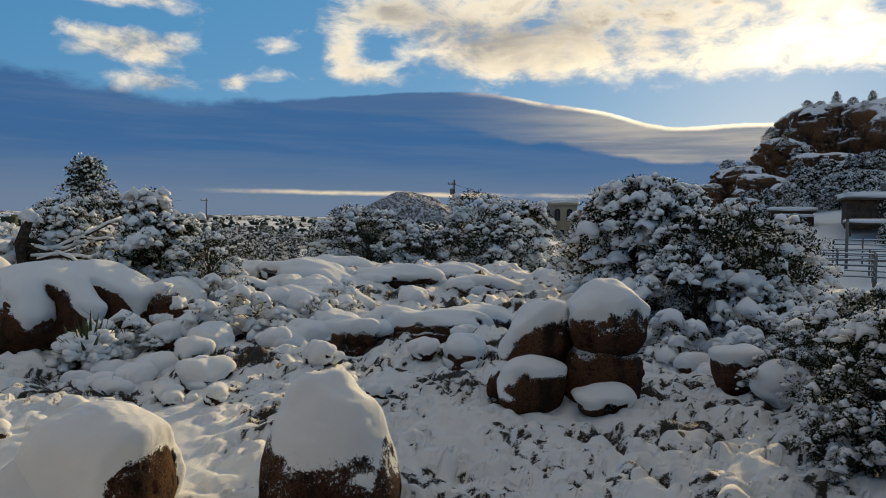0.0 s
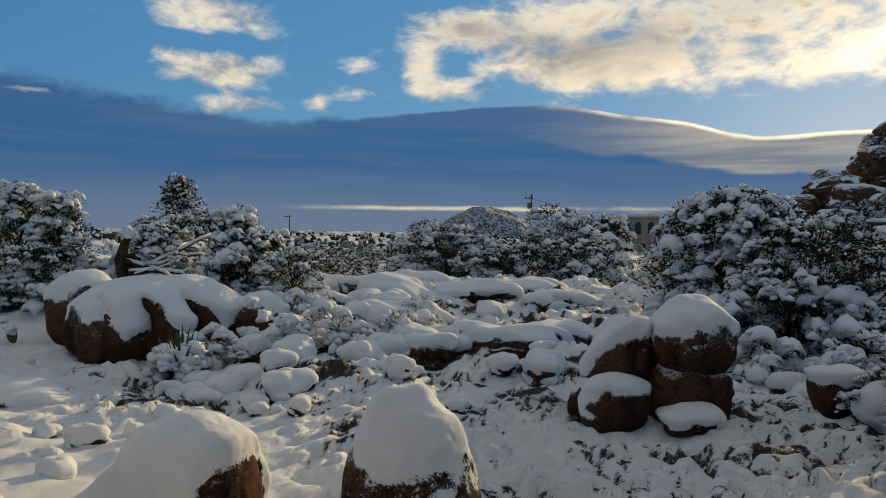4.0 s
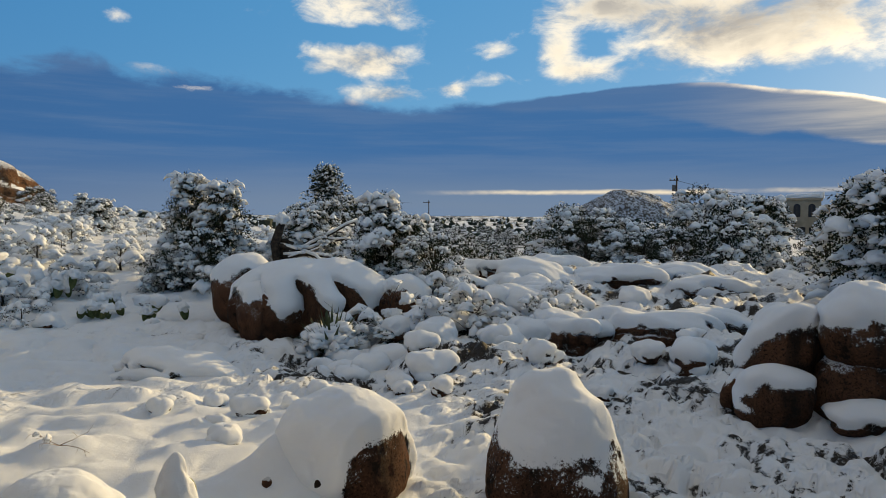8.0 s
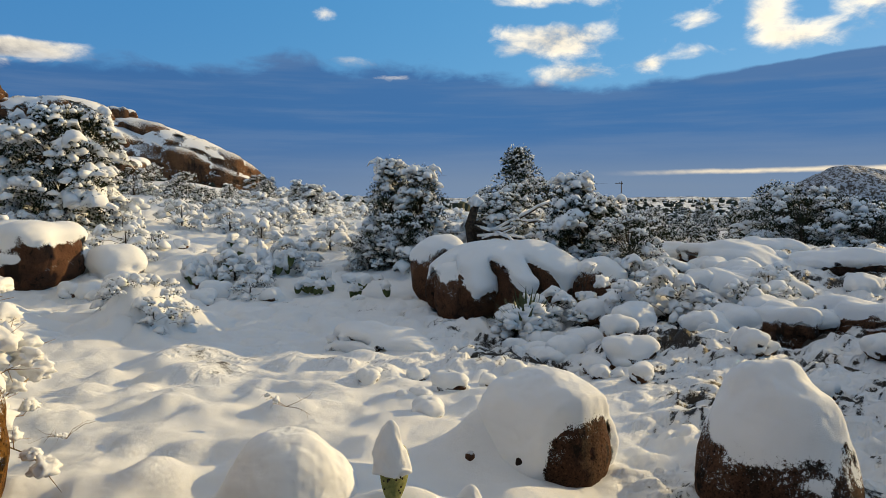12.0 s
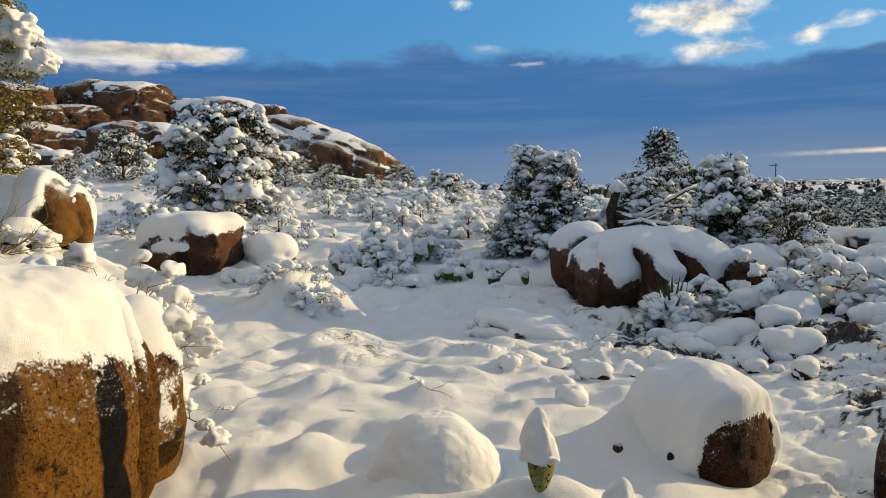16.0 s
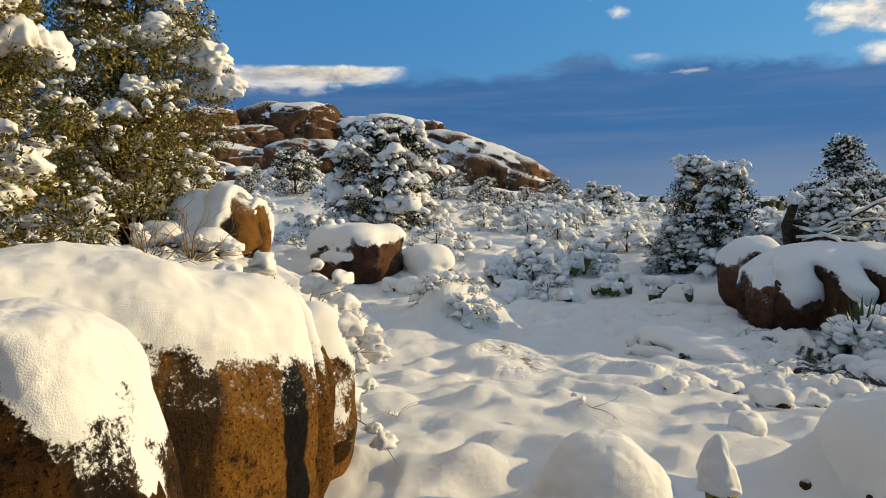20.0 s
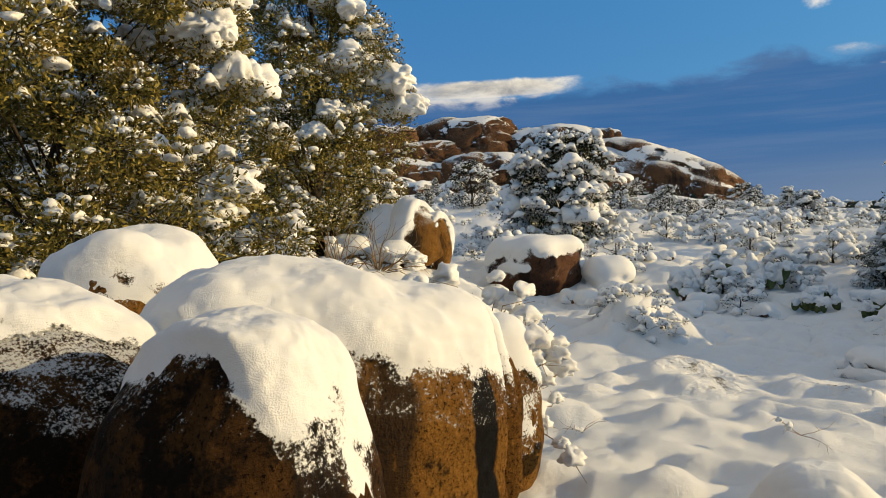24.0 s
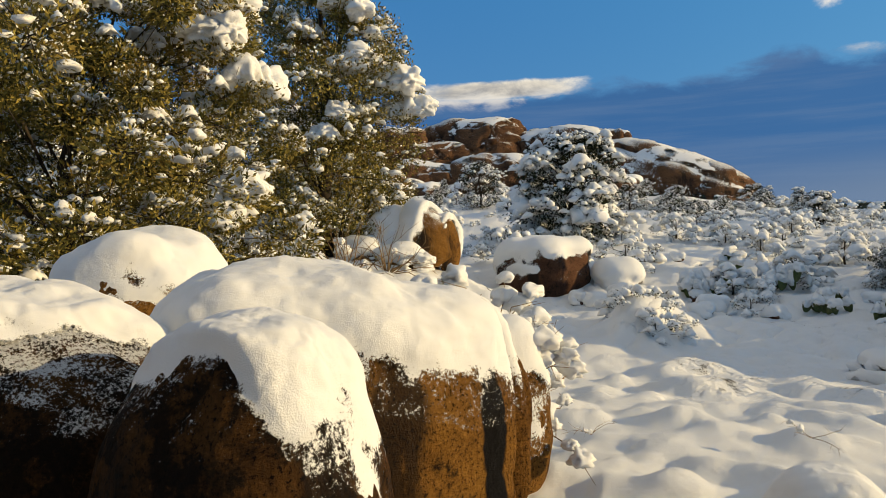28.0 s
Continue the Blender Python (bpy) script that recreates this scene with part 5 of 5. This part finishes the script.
pillow("roof_snow", -1.8, 0, 7.25, 5.0, 5.8, 1.1, house, 1)
pillow("roof_snow", 5.6, 2.2, 5.75, 9.2, 5.6, 0.7, house, 2)
pillow("roof_snow", 0.3, -0.6, 7.5, 1.9, 2.0, 1.2, house, 3)
for wx in (-2.6, -0.5):
    window(house, wx, -3.0, 4.0, 1.0, 2.1, 0.5)
for wx in (-3.2, -1.8, -0.4):
    window(house, wx, -3.0, 0.9, 0.9, 1.5, 0.05)
for wx in (4.5, 7.4):
    window(house, wx, -0.8, 2.6, 1.0, 1.7, 0.4)
for k in range(7):
    slab("baluster", (2.0 + k * 0.9, -0.75, 4.2, 0.16, 0.16, 0.9), STUCCO, house, soft=0.03)
slab("balcony_rail", (4.8, -0.75, 4.72, 7.0, 0.22, 0.14), STUCCO, house, soft=0.03)

sx, sy = polar(-26.3, 62)
shed = thing("shed", (sx, sy, 1.75), "small dark wooden shed with a flat snow-covered roof", "shed", rz=-24)
slab("wall", (0, 0, 0.75, 2.9, 2.2, 1.5), PLANK, shed, soft=0.03)
slab("roof", (0, 0, 1.55, 3.4, 2.7, 0.12), PLANK, shed, soft=0.03)
pillow("roof_snow", 0, 0, 1.72, 3.45, 2.75, 0.36, shed, 4)
slab("awning", (0.1, -1.35, 1.1, 2.7, 0.7, 0.07), PLANK, shed, soft=0.02)
pillow("awning_snow", 0.1, -1.35, 1.22, 2.75, 0.75, 0.26, shed, 5)
for k in range(8):
    slab("plank", (-1.3 + k * 0.37, -1.12, 0.5, 0.33, 0.04, 1.0), PLANK, shed, soft=0.01)
for k in (-1.45, 1.45):
    slab("post", (k, -1.45, 0.55, 0.1, 0.1, 1.1), PLANK, shed, soft=0.02)

bx, by = polar(-32.5, 60)
barn = thing("barn", (bx, by, 2.0), "long brown wooden barn with a sloping snow-covered roof", "barn", rz=-24)
slab("wall", (0, 0, 1.0, 6.0, 3.6, 2.0), PLANK, barn, soft=0.04)
slab("roof", (0, -0.3, 2.1, 6.8, 4.6, 0.14), PLANK, barn, soft=0.04)
pillow("roof_snow", 0, -0.3, 2.34, 6.9, 4.7, 0.6, barn, 6)
slab("lean_to", (-0.2, -3.2, 0.35, 6.2, 1.8, 0.12), PLANK, barn, soft=0.03)
pillow("lean_to_snow", -0.2, -3.2, 0.52, 6.3, 1.9, 0.36, barn, 7)
for k in range(16):
    slab("plank", (-2.85 + k * 0.38, -1.82, 0.95, 0.34, 0.05, 1.8), PLANK, barn, soft=0.01)
for k in (-3.0, -1.0, 1.0, 3.0):
    slab("post", (k, -3.9, -0.1, 0.12, 0.12, 0.9), PLANK, barn, soft=0.02)
slab("chimney", (-0.5, 0.6, 2.9, 0.35, 0.35, 0.9), STEEL, barn, soft=0.03)


def rod(name, a, b, r, mat, parent, label="", sides=7):
    v, f = tube([a, b], [r, r], sides)
    return part(name, v, f, mat, parent, label)


def corral(az, r, rz, spans):
    x, y = polar(az, r)
    ob = thing("corral_fence", (x, y, ground_z(x, y)), "weathered steel pipe corral fence with snow on its rails", "fence", "corral panels", rz=rz)
    for k in range(spans + 1):
        rod("post", (k * 1.5, 0, -0.2), (k * 1.5, 0, 1.5), 0.045, STEEL, ob)
    for k in range(5):
        z = 0.35 + 0.26 * k
        rod("rail", (0, 0, z), (spans * 1.5, 0, z), 0.028, STEEL, ob)
        rod("rail_snow", (0, 0, z + 0.035), (spans * 1.5, 0, z + 0.035), 0.026, SNOW, ob, "thin line of snow on the rail")
    return ob


corral(-27.2, 42, -20, 4)
corral(-27.0, 38, -35, 3)
corral(-31.6, 36, 60, 4)
corral(-29.0, 46, -15, 4)
mast = thing("gate_post", (*polar(-29.8, 39), 0.2), "tall dark steel gate post in the corral", "post")
rod("post", (0, 0, -0.3), (0, 0, 2.2), 0.07, STEEL, mast)


def power_pole(az, r, base, top, arm, label, can):
    x, y = polar(az, r)
    ob = thing("utility_pole", (x, y, base), label, "utility pole", rz=az)
    h = top - base
    v, f = tube([(0, 0, -0.5), (0.02 * h, 0, h * 0.5), (0.018 * h, 0, h)], [0.2, 0.17, 0.13], 8)
    part("pole", v, f, PLANK, ob, "weathered dark timber pole")
    px = 0.018 * h
    slab("crossarm", (px - arm * 0.3, 0, h * 0.93, arm, 0.14, 0.16), PLANK, ob, soft=0.02)
    for k in (-0.42, 0.05, 0.42):
        rod("insulator", (px - arm * 0.3 + arm * k, 0, h * 0.93 + 0.08), (px - arm * 0.3 + arm * k, 0, h * 0.93 + 0.34), 0.07, DARK, ob)
    if can:
        v, f = tube([(px - 0.45, -0.1, h * 0.76), (px - 0.45, -0.1, h * 0.76 + 0.1), (px - 0.45, -0.1, h * 0.76 + 1.0), (px - 0.45, -0.1, h * 0.76 + 1.1)], [0.26, 0.32, 0.32, 0.2], 12)
        part("transformer", v, f, STEEL, ob, "dark grey transformer can")
    return ob, Vector((x, y, base + h * 0.93)), Vector((x, y, base + h * 0.6))


pole_a, hook_a, low_a = power_pole(-0.75, 128, -1.0, 10.2, 1.5, "leaning timber utility pole with a transformer", True)
pole_b, hook_b, low_b = power_pole(18.75, 225, -0.5, 9.2, 2.2, "far timber utility pole with a crossarm", False)


def wire(a, b, sag):
    pts = [Vector(a).lerp(Vector(b), t / 14) - Vector((0, 0, sag * 4 * (t / 14) * (1 - t / 14))) for t in range(15)]
    v, f = tube(pts, [0.03] * 15, 5)
    ob = part("power_line", v, f, DARK, None)
    tagged(ob, "thin dark power line hung between poles", "power line", "power lines")


wire(hook_a, polar(-12, 150) + (7.5,), 1.5)
wire(low_a, polar(-9.6, 126) + (4.6,), 0.8)
wire(low_a, polar(6, 150) + (2.5,), 1.0)


# ---- cactus, yucca and twigs ----
def pad_shape(w, h, t, level=3):
    d, f = ball(level)
    v = d * np.array([w / 2, t / 2, h / 2])
    v[:, 0] *= 1 + 0.25 * d[:, 2]
    v[:, 2] += h / 2
    return v, f


def turn(v, rx, ry, rz, at=(0, 0, 0)):
    m = np.array(Euler((radians(rx), radians(ry), radians(rz))).to_matrix())
    return np.asarray(v) @ m.T + np.array(at)


def prickly_pear(az, r, pads, size, seed, label, dz=0.0, snow=1.0):
    rg = np.random.RandomState(seed)
    x, y = polar(az, r)
    ob = thing("prickly_pear", (x, y, ground_z(x, y) + dz), label, "cactus", "prickly pears", rz=az)
    for k in range(pads):
        w, h = size * rg.uniform(0.75, 1.0), size * rg.uniform(1.1, 1.5)
        at = np.array([rg.normal() * size * 1.1, rg.normal() * size * 0.6, size * (0.0 if k < pads * 0.6 else 0.85)])
        lean, spin, side = rg.uniform(-18, 18), rg.uniform(-50, 50), rg.uniform(-28, 28)
        v, f = pad_shape(w, h, size * 0.16)
        pad = part("pad", turn(v, lean, side, spin, at), f, CACTUS, ob)
        if rg.uniform() < snow:
            q, g = snow_lump(rg, (w * 0.72, size * 0.44, size * rg.uniform(0.4, 0.65)), 3, seed + k)
            tip = turn([[0, 0, h * 0.93]], lean, side, spin, at)[0]
            part("snow", q + tip, g, SNOW, pad, "snow hood on the pad's rim")
    return ob


prickly_pear(51.9, 19.3, 13, 0.28, 1, "clump of green prickly pear hooded with snow")
prickly_pear(46.1, 19.8, 12, 0.27, 2, "tall prickly pear clump with snow hoods")
prickly_pear(42.7, 17.7, 12, 0.23, 3, "green prickly pear with bare pads beside the snow", snow=0.7)
prickly_pear(49.0, 21.3, 7, 0.28, 4, "snow-hooded prickly pear among shrubs")
prickly_pear(39.5, 17.0, 5, 0.24, 5, "small prickly pear half buried in snow")
front = prickly_pear(36.66, 3.85, 1, 0.001, 6, "single spotted prickly pear pad under a pointed snow hood")
v, f = pad_shape(0.17, 0.32, 0.045, 4)
front_pad = part("pad", turn(v, -4, 6, 30, (0.012, 0, 0.18)), f, SUNLIT_CACTUS, front, "spotted pad with sunlight put into its yellow-green")


def hood(w, d, h, seed):
    """A blunt upright hood of snow, wider below, with an uneven hem."""
    q, g = ball(4)
    t = (q[:, 2] + 1) / 2
    flat = np.hypot(q[:, 0], q[:, 1]) + 1e-9
    wide = np.sqrt(np.clip(1 - t ** 4, 0, 1)) * (0.5 - 0.26 * t) * step(t, -0.02, 0.10)
    wide = wide * (1 + 0.16 * fbm(q * 1.7 + seed, 3, seed))
    v = np.stack([q[:, 0] / flat * wide * w * 1.15, q[:, 1] / flat * wide * d * 1.15, t * h], 1)
    v[:, 2] -= 0.10 * h * (1 - t) * (1 + fbm(q * 2.3 + seed, 2, seed + 4))
    v[:, 0] += 0.05 * w * np.sin(t * 5 + seed)
    return v, g


v, f = hood(0.19, 0.13, 0.27, 8)
part("snow", v + np.array([0.0, 0, 0.36]), f, SNOW, front_pad, "tall pointed hood of snow")
for s in range(26):
    rg = np.random.RandomState(s)
    a, b = rg.uniform(-0.05, 0.05), rg.uniform(0.22, 0.42)
    q, g = ball(1)
    part("spine_cushion", q * 0.006 + np.array([a + 0.014, -0.026, b]), g, BARK, front_pad)
stub = thing("cactus_stub", (*polar(30.6, 3.72), 0.05), "snow-covered cactus tip poking out of the snow", "cactus")
q, g = pad_shape(0.12, 0.2, 0.04, 3)
stub_pad = part("pad", q, g, CACTUS, stub)
v, f = hood(0.20, 0.17, 0.22, 9)
part("snow", v + np.array([0, 0, 0.12]), f, SNOW, stub_pad)


def yucca(az, r, size, blades, seed, label, dz=0.0):
    rg = np.random.RandomState(seed)
    x, y = polar(az, r)
    ob = thing("yucca", (x, y, ground_z(x, y) + dz), label, "yucca", "yuccas")
    for k in range(blades):
        a, e = rg.uniform(0, 6.28), rg.uniform(0.05, 1.4)
        n = size * rg.uniform(0.7, 1.1)
        d = Vector((math.cos(a) * math.cos(e), math.sin(a) * math.cos(e), math.sin(e)))
        s = d.cross(Vector((0, 0, 1))).normalized()
        w = size * 0.042
        bend = Vector((0, 0, -0.12 * n * math.cos(e)))
        mid, tip = d * n * 0.55, d * n + bend
        up = s.cross(d).normalized() * w * 0.3
        verts = [d * 0.04 + s * w, d * 0.04 - s * w, mid - s * w * 0.9, mid + s * w * 0.9, tip, d * 0.04 - up, mid - up]
        faces = [(0, 3, 6, 5), (1, 5, 6, 2), (3, 4, 6), (2, 6, 4), (0, 1, 2, 3), (3, 2, 4)]
        blade = part("blade", verts, faces, YUCCA, ob, smooth=False)
        if e < 1.25 and rg.uniform() < 0.72:
            q, g = snow_lump(rg, (size * rg.uniform(0.12, 0.24), size * rg.uniform(0.09, 0.14), size * 0.09), 2, seed + k)
            part("snow", q + np.array(mid * rg.uniform(0.8, 1.3) + Vector((0, 0, size * 0.03))), g, SNOW, blade)
    return ob


yucca(26.3, 12.5, 0.90, 110, 11, "yucca rosette with stiff blades under clumps of snow")
yucca(24.4, 13.0, 0.55, 36, 12, "small yucca beside the boulder, caught in snow")
yucca(27.6, 13.0, 0.45, 36, 13, "low yucca with snow on its blades")
yucca(21.9, 12.6, 0.40, 34, 14, "snow-filled yucca among stones")


def bare_bush(x, y, z, size, stems, seed, label, lumps=10, mat=None):
    """Bent bare twigs with snow caught on them."""
    rg = np.random.RandomState(seed)
    ob = thing("bare_bush", (x, y, z), label, "bush")
    for k in range(stems):
        a, e = rg.uniform(0, 6.28), rg.uniform(0.25, 1.3)
        pts = [Vector((0, 0, 0))]
        d = Vector((math.cos(a) * math.cos(e), math.sin(a) * math.cos(e), math.sin(e)))
        for q in range(5):
            d = (d + Vector((rg.normal(), rg.normal(), rg.normal() - 0.25)) * 0.2).normalized()
            pts.append(pts[-1] + d * size / 5)
        pile = Pile()
        pile.add(*tube(pts, [0.010 * size * (1.15 - q / 6) for q in range(6)], 5))
        for q in range(3):
            o = pts[rg.randint(2, 6)]
            t = o + (d + Vector((rg.normal(), rg.normal(), rg.normal())) * 0.7).normalized() * size * 0.28
            pile.add(*tube([o, t], [0.005 * size, 0.002 * size], 4))
        stem = part("stem", pile.v, pile.f, mat or BARK, ob)
        if k < lumps:
            for q in range(3):
                w = size * rg.uniform(0.07, 0.17)
                v, f = snow_lump(rg, (w, w * 0.8, w * 0.7), 3, seed + k)
                part("snow", v + np.array(pts[rg.randint(2, 6)]) + np.array([0, 0, w * 0.3]), f, SNOW, stem)
    return ob


bare_bush(-7.9, 3.1, 0.05, 1.15, 18, 21, "leafless bush with thick snow on reddish twigs", 16, DRY)
bare_bush(-7.2, 2.5, 0.2, 1.0, 14, 22, "leafless bush bent under snow behind the rocks", 12, DRY)
bare_bush(-4.72, 2.10, 0.45, 0.62, 24, 23, "twiggy bush hanging snow over the rock's end", 24, DRY)
bare_bush(-4.9, 1.9, 0.6, 0.6, 12, 24, "snow-hung twigs beside the long boulder", 12, DRY)
bare_bush(-12.0, 2.3, 0.85, 1.1, 30, 25, "dry tan brush at the foot of the tall tree", 5, DRY)
bare_bush(-12.6, 3.2, 0.95, 1.0, 24, 26, "dry tan brush beside the piled boulders", 5, DRY)
bare_bush(-4.9, 12.4, -0.3, 1.0, 8, 27, "dark broken branches sticking out of the snow", 3)
bare_bush(-5.6, 11.7, -0.4, 0.7, 7, 28, "bare dark stems with little snow", 2)
bare_bush(-5.4, 3.1, 0.02, 0.22, 5, 29, "tiny dry stems poking through the snow", 1, DRY)
bare_bush(-4.6, 4.6, 0.02, 0.25, 4, 30, "single dry weed in the snow", 1, DRY)


def dead_tree():
    x, y = polar(30.6, 19.0)
    ob = thing("dead_tree", (x, y, ground_z(x, y)), "broken dead juniper with long snow-laden branches", "tree", rz=25)
    rg = np.random.RandomState(33)
    v, f = tube([(0, 0, -0.2), (0.05, 0, 0.7), (-0.05, 0, 1.4), (0.12, 0, 1.95)], [0.17, 0.14, 0.13, 0.10], 9)
    part("trunk", v, f, BARK, ob, "dark broken trunk")
    q, g = snow_lump(rg, (0.18, 0.17, 0.16), 3, 5)
    part("snow", q + np.array([0.12, 0, 2.0]), g, SNOW, ob)
    for k in range(15):
        a = rg.uniform(-0.9, 0.9)
        z = rg.uniform(0.7, 1.5)
        pts = [Vector((0, 0, z))]
        d = Vector((math.cos(a), math.sin(a), rg.uniform(-0.15, 0.12)))
        for s in range(7):
            d = (d + Vector((0.05, rg.normal() * 0.22, rg.normal() * 0.2 - 0.04))).normalized()
            pts.append(pts[-1] + d * rg.uniform(0.24, 0.36))
        pile, white = Pile(), Pile()
        pile.add(*tube(pts, [0.055 * (1.1 - s / 8) for s in range(8)], 6))
        white.add(*tube([p + Vector((0, 0, 0.055)) for p in pts[1:]], [0.045, 0.05, 0.05, 0.045, 0.04, 0.035, 0.02], 6))
        for s in range(6):
            o = pts[rg.randint(2, 8)]
            tip = o + (d + Vector((rg.normal(), rg.normal(), rg.normal() - 0.2)) * 0.7).normalized() * rg.uniform(0.25, 0.5)
            pile.add(*tube([o, tip], [0.02, 0.006], 4))
            white.add(*tube([o + Vector((0, 0, 0.03)), tip + Vector((0, 0, 0.03))], [0.035, 0.02], 5))
        limb = part("branch", pile.v, pile.f, BARK, ob)
        part("snow", white.v, white.f, SNOW, limb, "snow lying along the branch")


dead_tree()
